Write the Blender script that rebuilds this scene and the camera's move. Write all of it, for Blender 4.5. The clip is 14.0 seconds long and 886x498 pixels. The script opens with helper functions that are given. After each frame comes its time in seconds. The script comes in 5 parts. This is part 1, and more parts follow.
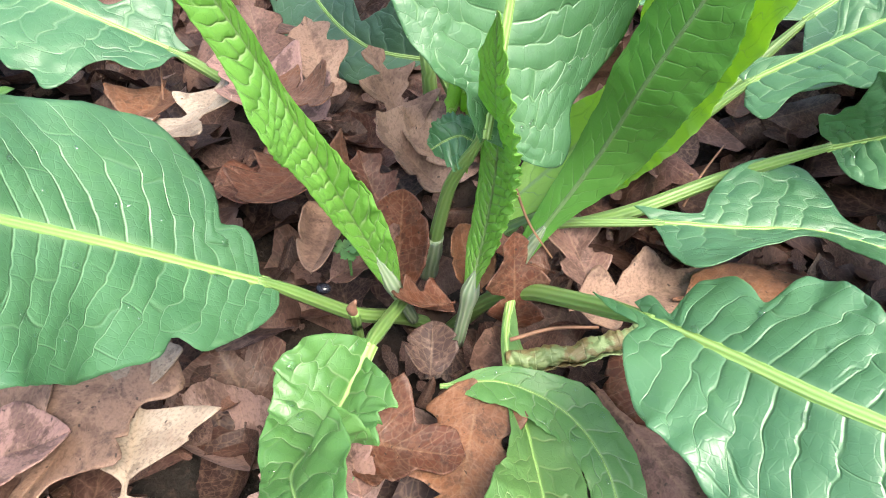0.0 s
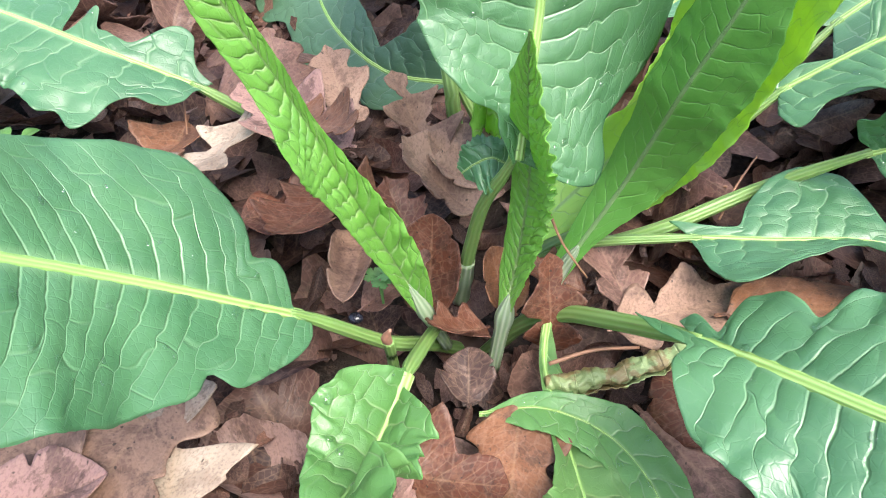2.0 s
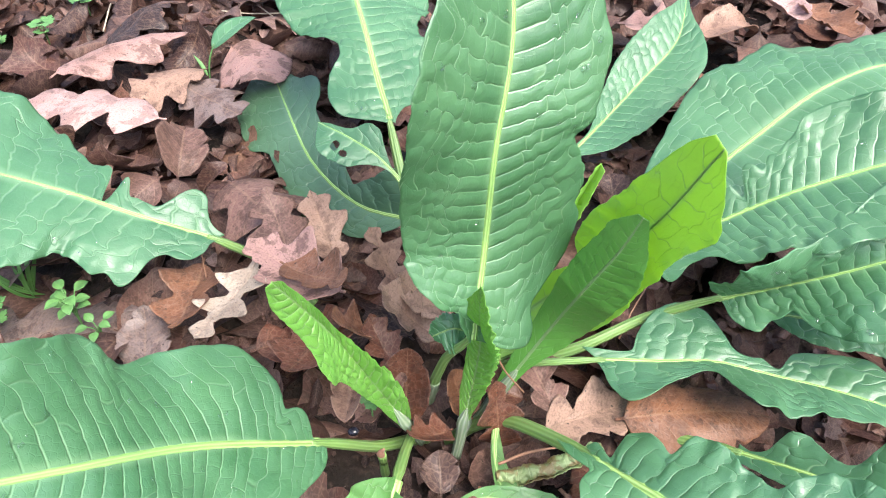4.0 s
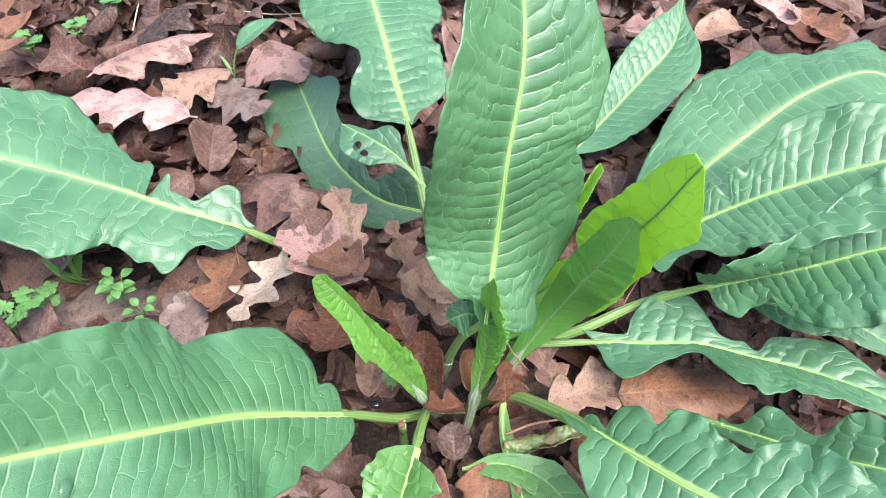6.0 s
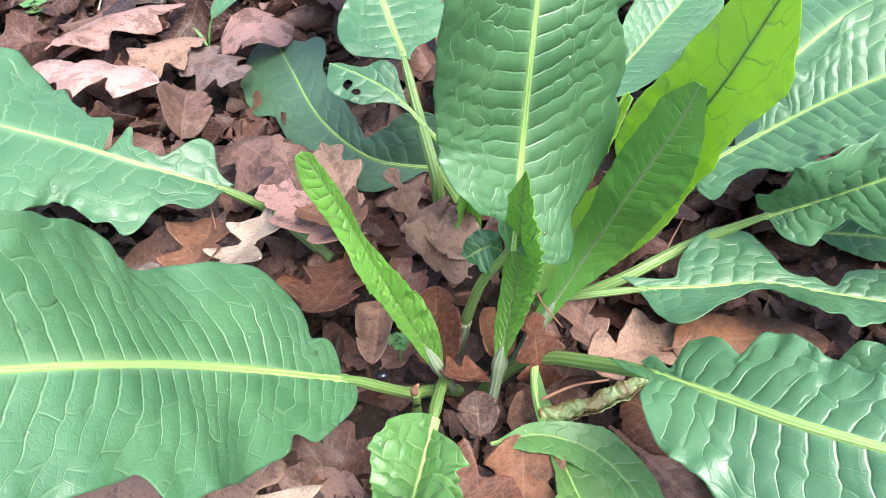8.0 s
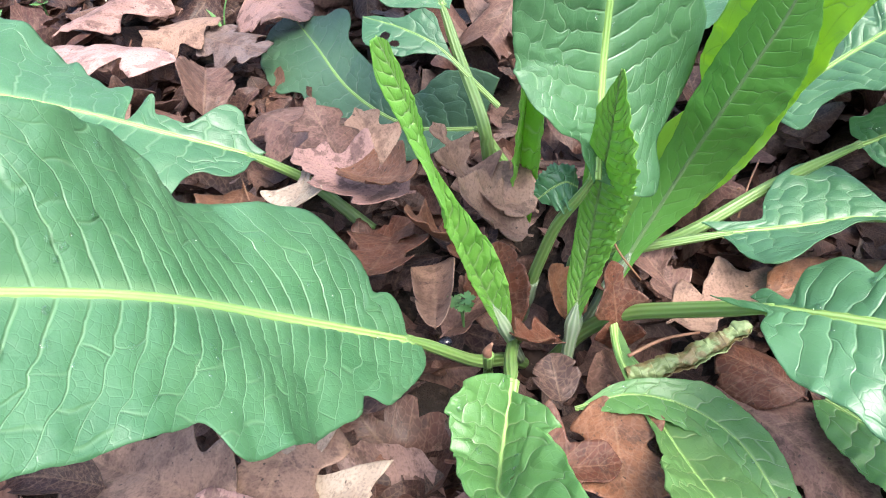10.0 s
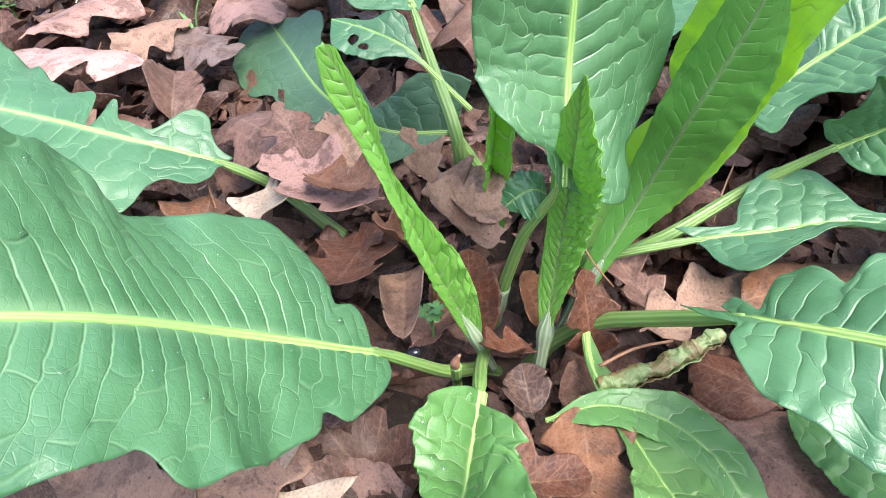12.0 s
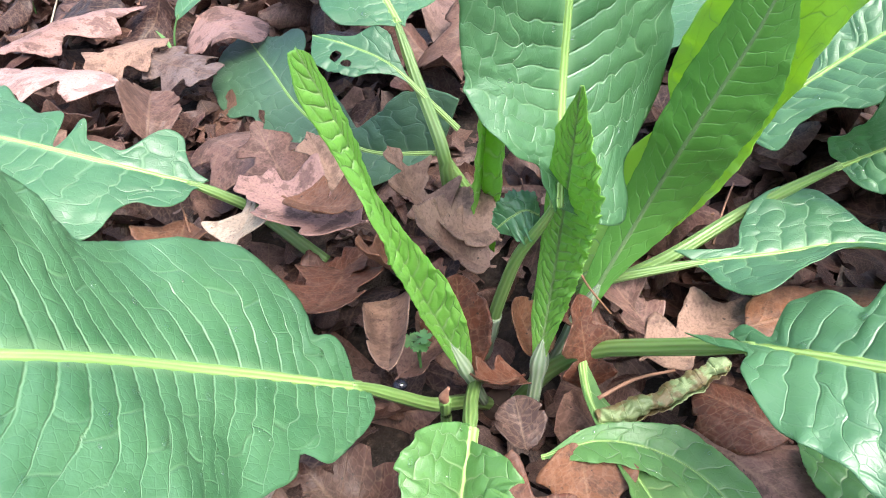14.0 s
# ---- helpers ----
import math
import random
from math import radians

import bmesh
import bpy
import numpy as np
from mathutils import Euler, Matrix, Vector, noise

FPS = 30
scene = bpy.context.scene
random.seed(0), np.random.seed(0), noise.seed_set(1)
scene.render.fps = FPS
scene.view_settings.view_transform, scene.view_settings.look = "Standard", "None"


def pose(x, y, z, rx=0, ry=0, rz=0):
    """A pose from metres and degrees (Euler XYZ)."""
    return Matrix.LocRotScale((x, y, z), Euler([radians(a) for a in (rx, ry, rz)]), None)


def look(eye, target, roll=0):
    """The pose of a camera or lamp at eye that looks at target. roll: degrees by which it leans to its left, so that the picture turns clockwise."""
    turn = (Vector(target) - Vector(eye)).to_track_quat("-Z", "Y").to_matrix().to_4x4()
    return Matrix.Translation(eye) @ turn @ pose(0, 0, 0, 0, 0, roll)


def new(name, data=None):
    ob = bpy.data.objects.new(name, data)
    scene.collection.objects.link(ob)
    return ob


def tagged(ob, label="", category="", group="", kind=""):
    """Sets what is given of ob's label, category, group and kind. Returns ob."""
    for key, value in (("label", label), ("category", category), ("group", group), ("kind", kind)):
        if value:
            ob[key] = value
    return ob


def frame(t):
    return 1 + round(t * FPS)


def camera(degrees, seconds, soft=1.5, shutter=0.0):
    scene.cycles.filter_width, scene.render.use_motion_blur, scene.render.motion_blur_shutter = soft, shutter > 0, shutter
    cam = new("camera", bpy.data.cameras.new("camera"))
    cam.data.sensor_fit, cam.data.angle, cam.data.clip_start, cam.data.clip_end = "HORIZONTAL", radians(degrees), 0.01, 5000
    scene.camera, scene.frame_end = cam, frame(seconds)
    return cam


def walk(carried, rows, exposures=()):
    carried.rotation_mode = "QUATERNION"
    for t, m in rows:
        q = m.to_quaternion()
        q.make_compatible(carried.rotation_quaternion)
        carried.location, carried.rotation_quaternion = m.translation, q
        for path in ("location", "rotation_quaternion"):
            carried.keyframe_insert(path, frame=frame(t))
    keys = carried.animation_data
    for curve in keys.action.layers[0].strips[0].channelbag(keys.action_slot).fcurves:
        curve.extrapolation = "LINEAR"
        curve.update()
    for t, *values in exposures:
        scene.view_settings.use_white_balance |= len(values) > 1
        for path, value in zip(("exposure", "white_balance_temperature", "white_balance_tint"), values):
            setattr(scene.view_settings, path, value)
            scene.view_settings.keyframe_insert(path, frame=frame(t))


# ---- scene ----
cam = camera(60.0, 14.0, 1.05)
PATH = [
    (0, (0.0304, 0.0336, 0.3162), (-0.0040, 1.0223, -0.8114), 0.53),
    (0.5, (0.0229, 0.0246, 0.3041), (-0.0514, 1.0229, -0.8129), -0.58),
    (1, (0.0189, 0.0327, 0.2972), (-0.0812, 1.0349, -0.8143), -2.17),
    (1.5, (0.0258, 0.0373, 0.3016), (-0.0649, 1.0463, -0.8046), -2.87),
    (2, (0.0236, 0.0391, 0.3125), (-0.0479, 1.0572, -0.7868), -3.24),
    (2.5, (0.0239, 0.0401, 0.3311), (-0.0058, 1.0638, -0.7649), -2.71),
    (3, (0.0208, 0.0422, 0.3786), (0.0203, 1.0671, -0.7166), -2.46),
    (3.2, (0.0127, 0.0410, 0.3990), (0.0252, 1.0638, -0.6981), -1.83),
    (5.3, (0.0103, -0.0163, 0.5326), (0.0662, 0.9547, -0.6094), -0.23),
    (5.5, (0.0080, -0.0159, 0.5338), (0.0590, 0.9579, -0.6060), -0.21),
    (6, (0.0005, -0.0116, 0.5177), (0.0410, 0.9618, -0.6229), -0.27),
    (6.5, (-0.0014, -0.0139, 0.5063), (0.0329, 0.9645, -0.6302), -0.44),
    (7, (-0.0038, -0.0144, 0.5054), (0.0304, 0.9838, -0.6138), -0.90),
    (7.5, (-0.0008, -0.0166, 0.4705), (0.0432, 1.0076, -0.6246), -1.41),
    (8, (-0.0123, -0.0069, 0.4016), (0.0447, 1.0427, -0.6685), -2.44),
    (8.5, (-0.0326, -0.0149, 0.3663), (0.0373, 1.0756, -0.6613), -3.41),
    (8.7, (-0.0373, -0.0165, 0.3558), (0.0272, 1.0804, -0.6652), -3.95),
    (10.8, (-0.0495, 0.0071, 0.3391), (0.0093, 1.0871, -0.7002), -5.66),
    (11, (-0.0470, 0.0069, 0.3387), (0.0162, 1.0883, -0.6989), -5.40),
    (11.5, (-0.0387, 0.0054, 0.3387), (0.0280, 1.0868, -0.6987), -5.38),
    (12, (-0.0355, 0.0084, 0.3371), (0.0391, 1.0901, -0.6994), -5.20),
    (12.5, (-0.0332, 0.0080, 0.3298), (0.0484, 1.0901, -0.7058), -4.95),
    (13, (-0.0352, 0.0104, 0.3278), (0.0532, 1.0954, -0.7042), -4.81),
    (13.5, (-0.0368, 0.0144, 0.3244), (0.0582, 1.1075, -0.6984), -4.70),
    (14, (-0.0340, 0.0256, 0.3210), (0.0711, 1.1363, -0.6816), -4.58),
]
EXPOSURES = [(0.0, 1.88, 6850, 6), (1.0, 1.88, 6560, 8), (3.2, 1.88, 6500, 9), (5.3, 1.83, 6330, 10), (8.0, 1.84, 6430, 10), (11.0, 1.90, 6380, 10), (14.0, 1.90, 6450, 10)]
walk(cam, [(t, look(eye, target, roll)) for t, eye, target, roll in PATH], EXPOSURES)

# ------------------------------------------------------------------ light
world = bpy.data.worlds.new("overcast_sky")
scene.world = world
world.use_nodes = True
_nt = world.node_tree
_sky = _nt.nodes.new("ShaderNodeTexSky")
_sky.sky_type = "NISHITA"
_sky.sun_disc = False
_sky.sun_elevation, _sky.sun_rotation = radians(62), radians(140)
_sky.air_density, _sky.dust_density, _sky.ozone_density = 1.0, 4.0, 1.0
_nt.links.new(_sky.outputs[0], _nt.nodes["Background"].inputs[0])
_nt.nodes["Background"].inputs[1].default_value = 0.13
sun = new("sun", bpy.data.lights.new("sun", "SUN"))
sun.data.energy, sun.data.angle, sun.data.color = 1.5, radians(34), (1.0, 0.97, 0.93)
sun.matrix_world = look((0.50 * 3, -0.60 * 3, 1.45 * 3), (0, 0, 0))

# ------------------------------------------------------------------ materials


class Nodes:
    """A small helper round one material's node tree."""

    def __init__(self, name):
        self.mat = bpy.data.materials.new(name)
        self.mat.use_nodes = True
        self.tree = self.mat.node_tree
        self.bsdf = self.tree.nodes["Principled BSDF"]
        self.out = self.tree.nodes["Material Output"]

    def node(self, kind, **inputs):
        n = self.tree.nodes.new(kind)
        for key, value in inputs.items():
            self.put(n.inputs[key.replace("_", " ")], value)
        return n

    def put(self, socket, value):
        if isinstance(value, bpy.types.NodeSocket):
            self.tree.links.new(value, socket)
        elif isinstance(value, bpy.types.Node):
            self.tree.links.new(value.outputs[0], socket)
        else:
            if socket.type == "RGBA" and len(value) == 3:
                value = (*value, 1.0)
            socket.default_value = value

    def math(self, op, a, b=None, clamp=False):
        n = self.tree.nodes.new("ShaderNodeMath")
        n.operation, n.use_clamp = op, clamp
        self.put(n.inputs[0], a)
        if b is not None:
            self.put(n.inputs[1], b)
        return n.outputs[0]

    def step(self, value, low, high, to_low=0.0, to_high=1.0):
        n = self.tree.nodes.new("ShaderNodeMapRange")
        n.interpolation_type = "SMOOTHSTEP"
        for i, v in enumerate((value, low, high, to_low, to_high)):
            self.put(n.inputs[i], v)
        return n.outputs[0]

    def mix(self, factor, a, b, mode="MIX"):
        n = self.tree.nodes.new("ShaderNodeMix")
        n.data_type, n.blend_type = "RGBA", mode
        self.put(n.inputs[0], factor), self.put(n.inputs[6], a), self.put(n.inputs[7], b)
        return n.outputs[2]

    def noise(self, vector, scale, detail=3.0, rough=0.55):
        n = self.node("ShaderNodeTexNoise", Scale=scale, Detail=detail, Roughness=rough)
        if vector is not None:
            self.put(n.inputs["Vector"], vector)
        return n.outputs[0]

    def ramp(self, value, stops):
        n = self.tree.nodes.new("ShaderNodeValToRGB")
        while len(n.color_ramp.elements) < len(stops):
            n.color_ramp.elements.new(0.5)
        for e, (p, c) in zip(n.color_ramp.elements, stops):
            e.position, e.color = p, (*c, 1.0)
        self.put(n.inputs[0], value)
        return n.outputs[0]

    def bump(self, height, strength, distance):
        n = self.node("ShaderNodeBump", Strength=strength, Distance=distance)
        self.put(n.inputs["Height"], height)
        return n.outputs[0]

    def uv(self, name):
        n = self.tree.nodes.new("ShaderNodeUVMap")
        n.uv_map = name
        return n.outputs[0]

    def split(self, vector):
        n = self.tree.nodes.new("ShaderNodeSeparateXYZ")
        self.put(n.inputs[0], vector)
        return n.outputs

    def set(self, **inputs):
        for key, value in inputs.items():
            self.put(self.bsdf.inputs[key.replace("_", " ")], value)


def leaf_material(name, dark, light, vein, glow, through_share=0.3, rough=0.42, spots=0.0, decay=0.0, lines_at=1.0, net_at=0.5, grooves=0.5, bold=1.0):
    """Green blade: pale side veins joined by cross veins, a fine net between them; thin enough to let light through."""
    m = Nodes(name)
    rest, rows, rim = m.uv("rest"), m.split(m.uv("rows")), m.split(m.uv("rim"))
    tone = m.noise(rest, 24.0, 4.0)
    fine = m.noise(rest, 300.0, 3.0)
    number = m.math("FLOOR", rows[1])
    fr = m.math("SUBTRACT", rows[1], number)
    dist = m.math("MINIMUM", fr, m.math("SUBTRACT", 1.0, fr))
    width = m.step(rim[0], 0.0, 0.9, 0.085 * bold, 0.028 * bold)
    side = m.math("SUBTRACT", 1.0, m.step(dist, 0.0, width))
    side = m.math("MULTIPLY", side, m.step(rim[0], 0.80, 1.0, 1.0, 0.25))
    side = m.math("MULTIPLY", side, m.step(m.noise(rest, 55.0, 2.0), 0.35, 0.6, 0.55, 1.0))
    across = m.math("ADD", rows[0], m.math("FRACT", m.math("MULTIPLY", number, 0.618034)))
    cell_no = m.math("FLOOR", m.math("ADD", across, 0.5))
    fr2 = m.math("FRACT", across)
    dist2 = m.math("MINIMUM", fr2, m.math("SUBTRACT", 1.0, fr2))
    cross = m.math("SUBTRACT", 1.0, m.step(dist2, 0.0, 0.062 * (0.5 + 0.5 * bold)))
    keep = m.math("FRACT", m.math("ADD", m.math("MULTIPLY", cell_no, 0.381966), m.math("MULTIPLY", number, 0.754878)))
    cross = m.math("MULTIPLY", cross, m.step(keep, 0.2, 0.5, 0.15, 1.0))
    cross = m.math("MULTIPLY", cross, m.step(rim[0], 0.12, 0.4))
    vor = m.node("ShaderNodeTexVoronoi", Scale=290.0)
    vor.feature, vor.voronoi_dimensions = "DISTANCE_TO_EDGE", "2D"
    m.put(vor.inputs["Vector"], rest)
    small = m.math("SUBTRACT", 1.0, m.step(vor.outputs["Distance"], 0.0, 0.10))
    col = m.mix(m.step(tone, 0.3, 0.7), dark, light)
    col = m.mix(m.math("MULTIPLY", m.step(fine, 0.35, 0.75), 0.4), col, light)
    lines = m.math("MAXIMUM", m.math("MULTIPLY", side, 0.8), m.math("MULTIPLY", cross, net_at))
    lines = m.math("MAXIMUM", lines, m.math("MULTIPLY", small, 0.05))
    lines = m.math("MAXIMUM", lines, m.step(rim[0], 0.02, 0.12, 0.6, 0.0))
    col = m.mix(m.math("MULTIPLY", lines, lines_at), col, vein)
    if spots:
        sp = m.noise(rest, 150.0, 2.0)
        col = m.mix(m.step(sp, 0.72, 0.78, 0.0, spots), col, (0.16, 0.10, 0.05))
    if decay:
        rot = m.noise(rest, 60.0, 4.0, 0.65)
        col = m.mix(m.step(rot, 0.46, 0.54, 0.0, decay), col, (0.20, 0.12, 0.045))
        col = m.mix(m.step(rot, 0.60, 0.66, 0.0, decay), col, (0.07, 0.035, 0.02))
    height = m.math("MULTIPLY", m.math("MAXIMUM", side, m.math("MULTIPLY", cross, 0.7)), -1.0)
    height = m.math("ADD", height, m.math("MULTIPLY", fine, 0.6))
    height = m.math("ADD", height, m.math("MULTIPLY", small, -0.10))
    normal = m.bump(height, grooves, 0.0011)
    m.set(Base_Color=col, Roughness=m.step(fine, 0.2, 0.8, rough - 0.10, rough + 0.06), Normal=normal)
    m.bsdf.inputs["Specular IOR Level"].default_value = 0.9
    tr = m.node("ShaderNodeBsdfTranslucent", Color=m.mix(lines, glow, vein), Normal=normal)
    mixer = m.node("ShaderNodeMixShader")
    m.put(mixer.inputs[0], through_share), m.put(mixer.inputs[1], m.bsdf.outputs[0]), m.put(mixer.inputs[2], tr.outputs[0])
    m.put(m.out.inputs[0], mixer.outputs[0])
    return m.mat


def stalk_material(name, pale, green, blush, rough=0.4, toe=None):
    """Ribbed stalk: pale ridges, green furrows and a reddish flush."""
    m = Nodes(name)
    rest = m.split(m.uv("rest"))
    stripe = m.math("MULTIPLY", m.math("ADD", m.math("SINE", m.math("MULTIPLY", rest[0], 56.5)), 1.0), 0.5)
    tone = m.noise(m.uv("rest"), 30.0, 3.0)
    col = m.mix(m.math("MULTIPLY", stripe, 0.75), green, pale)
    if toe:
        near = m.math("SUBTRACT", 1.0, m.step(rest[1], 0.0, 0.13))
        col = m.mix(near, col, m.mix(stripe, toe, pale))
    col = m.mix(m.step(tone, 0.52, 0.75, 0.0, 0.55), col, blush)
    m.set(Base_Color=col, Roughness=rough, Normal=m.bump(stripe, 0.5, 0.0008))
    m.bsdf.inputs["Subsurface Weight"].default_value = 0.15
    m.bsdf.inputs["Subsurface Radius"].default_value = (0.003, 0.004, 0.001)
    return m.mat


LEAF = leaf_material("dock_leaf_green", (0.055, 0.167, 0.074), (0.100, 0.246, 0.118), (0.285, 0.480, 0.250), (0.14, 0.42, 0.06), 0.3, 0.40, lines_at=0.75, net_at=0.32, bold=1.15)
LEAF_QUILT = leaf_material("dock_leaf_quilted", (0.055, 0.164, 0.068), (0.102, 0.244, 0.111), (0.255, 0.440, 0.225), (0.14, 0.40, 0.06), 0.28, 0.40, lines_at=0.75, net_at=1.0, bold=1.15)
LEAF_DULL = leaf_material("dock_leaf_dull", (0.062, 0.150, 0.075), (0.095, 0.200, 0.105), (0.160, 0.270, 0.165), (0.08, 0.22, 0.05), 0.2, 0.5)
LEAF_YOUNG = leaf_material("dock_leaf_young", (0.150, 0.355, 0.066), (0.215, 0.450, 0.095), (0.520, 0.700, 0.320), (0.44, 0.78, 0.11), 0.42, 0.42, 0.25, net_at=0.3, grooves=0.8, bold=2.2)
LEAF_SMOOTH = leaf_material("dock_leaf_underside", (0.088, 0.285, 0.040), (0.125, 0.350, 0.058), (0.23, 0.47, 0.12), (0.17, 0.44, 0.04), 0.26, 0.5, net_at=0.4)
# Base colour kept yellower and brighter: light shining through is partly painted in.
LEAF_THIN_BACKLIT = leaf_material("dock_leaf_thin_backlit", (0.235, 0.448, 0.095), (0.302, 0.538, 0.138), (0.400, 0.580, 0.266), (0.62, 0.88, 0.14), 0.52, 0.42, 0.12, net_at=0.2, bold=0.7)
LEAF_PALE = leaf_material("dock_leaf_pale_green", (0.092, 0.240, 0.066), (0.142, 0.315, 0.094), (0.340, 0.500, 0.230), (0.22, 0.52, 0.06), 0.35, 0.40)
LEAF_SPOT = leaf_material("dock_leaf_spotted", (0.09, 0.21, 0.06), (0.15, 0.30, 0.09), (0.32, 0.45, 0.17), (0.22, 0.45, 0.05), 0.3, 0.45, 0.7)
LEAF_YELLOWED = leaf_material("dock_leaf_yellowed", (0.16, 0.21, 0.07), (0.32, 0.42, 0.18), (0.46, 0.54, 0.26), (0.30, 0.36, 0.06), 0.2, 0.5, 0.8, 0.85)
MIDRIB = stalk_material("midrib_pale", (0.35, 0.54, 0.19), (0.23, 0.42, 0.11), (0.29, 0.44, 0.14), 0.45, (0.17, 0.27, 0.06))
SHEATH = stalk_material("papery_sheath", (0.34, 0.40, 0.29), (0.17, 0.25, 0.14), (0.28, 0.26, 0.20), 0.4)
STALK = stalk_material("petiole_green", (0.21, 0.33, 0.115), (0.125, 0.235, 0.055), (0.20, 0.17, 0.08))


def litter_material(name, tint=None, dirt=0.6):
    """Dry fallen leaves: tan to red-brown, each one different, with darker blotches, veins and mould specks."""
    m = Nodes(name)
    info = m.node("ShaderNodeObjectInfo")
    geo = m.node("ShaderNodeNewGeometry")
    pick = m.math("FRACT", m.math("ADD", info.outputs["Random"], geo.outputs["Random Per Island"]))
    rest, rows = m.uv("rest"), m.split(m.uv("rows"))
    shift = m.node("ShaderNodeVectorMath")
    shift.operation = "ADD"
    both = m.node("ShaderNodeCombineXYZ")
    m.put(both.inputs[0], m.math("MULTIPLY", pick, 7.0)), m.put(both.inputs[1], m.math("MULTIPLY", pick, 3.0))
    m.put(shift.inputs[0], rest), m.put(shift.inputs[1], both.outputs[0])
    pos = shift.outputs[0]
    base = m.ramp(pick, [(0.0, (0.027, 0.012, 0.011)), (0.09, (0.096, 0.038, 0.029)), (0.18, (0.011, 0.006, 0.008)), (0.28, (0.165, 0.092, 0.074)), (0.38, (0.048, 0.018, 0.013)), (0.46, (0.014, 0.009, 0.011)), (0.56, (0.134, 0.056, 0.037)), (0.65, (0.310, 0.205, 0.182)), (0.72, (0.018, 0.011, 0.013)), (0.80, (0.130, 0.070, 0.058)), (0.88, (0.056, 0.022, 0.020)), (0.94, (0.205, 0.108, 0.074)), (1.0, (0.032, 0.018, 0.022))])
    if tint:
        base = m.mix(m.noise(pos, 14.0, 2.0), tint, [c * 0.72 for c in tint])
    blot = m.noise(pos, 52.0, 5.0, 0.62)
    fine = m.noise(pos, 220.0, 3.0)
    col = m.mix(m.step(blot, 0.51, 0.57, 0.0, dirt), base, m.mix(0.2, (0.042, 0.020, 0.016), base))
    col = m.mix(m.step(fine, 0.45, 0.75, 0.0, 0.30), col, m.mix(0.6, col, (0.48, 0.30, 0.22)))
    patch = m.noise(pos, 11.0, 3.0, 0.6)
    col = m.mix(m.step(patch, 0.50, 0.58, 0.0, 0.6), col, m.mix(0.55, col, (0.085, 0.042, 0.030)))
    fr = m.math("FRACT", rows[1])
    dist = m.math("MINIMUM", fr, m.math("SUBTRACT", 1.0, fr))
    side = m.math("SUBTRACT", 1.0, m.step(dist, 0.0, 0.07))
    rib = m.math("SUBTRACT", 1.0, m.step(rows[0], 0.0, 0.07))
    lines = m.math("MAXIMUM", m.math("MULTIPLY", side, 0.55), m.math("MULTIPLY", rib, 0.9))
    col = m.mix(m.math("MULTIPLY", lines, 0.28), col, m.mix(0.6, col, (0.55, 0.36, 0.22)))
    cell = m.node("ShaderNodeTexVoronoi", Scale=230.0)
    cell.feature = "DISTANCE_TO_EDGE"
    m.put(cell.inputs["Vector"], pos)
    netted = m.math("SUBTRACT", 1.0, m.step(cell.outputs["Distance"], 0.0, 0.12))
    col = m.mix(m.math("MULTIPLY", netted, 0.13), col, (0.40, 0.26, 0.19))
    scar = m.noise(pos, 95.0, 5.0, 0.75)
    col = m.mix(m.step(scar, 0.54, 0.64, 0.0, 0.6), col, m.mix(0.75, col, (0.030, 0.018, 0.015)))
    mott = m.noise(pos, 620.0, 2.0)
    col = m.mix(m.step(mott, 0.45, 0.7, 0.0, 0.4), col, m.mix(0.8, col, (0.04, 0.022, 0.016)))
    speck = m.noise(pos, 330.0, 1.0)
    col = m.mix(m.step(speck, 0.70, 0.76, 0.0, 0.8), col, (0.03, 0.022, 0.018))
    crease = m.noise(pos, 75.0, 4.0, 0.6)
    height = m.math("ADD", m.math("MULTIPLY", lines, 0.15), m.math("MULTIPLY", fine, 0.45))
    height = m.math("ADD", height, m.math("MULTIPLY", crease, 0.5))
    height = m.math("ADD", height, m.math("MULTIPLY", netted, -0.05))
    m.set(Base_Color=col, Roughness=m.step(blot, 0.3, 0.7, 0.36, 0.6), Normal=m.bump(height, 0.6, 0.0016))
    m.bsdf.inputs["Specular IOR Level"].default_value = 0.35
    tr = m.node("ShaderNodeBsdfTranslucent", Color=col)
    mixer = m.node("ShaderNodeMixShader", Fac=0.12)
    m.put(mixer.inputs[1], m.bsdf.outputs[0]), m.put(mixer.inputs[2], tr.outputs[0])
    m.put(m.out.inputs[0], mixer.outputs[0])
    return m.mat


LITTER = litter_material("fallen_leaf_brown")
TAN = litter_material("fallen_leaf_tan", (0.38, 0.235, 0.168), 0.5)
PALE = litter_material("fallen_leaf_pale", (0.52, 0.42, 0.325), 0.3)
PINK = litter_material("fallen_leaf_pink", (0.42, 0.245, 0.212), 0.75)
BLUSH = litter_material("fallen_leaf_pale_pink", (0.56, 0.360, 0.325), 0.45)
RED = litter_material("fallen_leaf_red_brown", (0.130, 0.044, 0.024), 0.5)
ORANGE = litter_material("fallen_leaf_orange_brown", (0.250, 0.108, 0.055), 0.5)
BROWN = litter_material("fallen_leaf_mottled", (0.200, 0.108, 0.085), 0.7)
DARK = litter_material("fallen_leaf_dark", (0.060, 0.032, 0.027), 0.6)
GREY = litter_material("fallen_leaf_grey", (0.200, 0.150, 0.140), 0.6)


def plain_material(name, colour, rough=0.6, speck=0.3, scale=90.0):
    m = Nodes(name)
    co = m.node("ShaderNodeTexCoord").outputs["Object"]
    n = m.noise(co, scale, 4.0)
    m.set(Base_Color=m.mix(m.step(n, 0.35, 0.7, 0.0, speck), colour, [c * 0.45 for c in colour]), Roughness=rough, Normal=m.bump(n, 0.4, 0.001))
    return m.mat


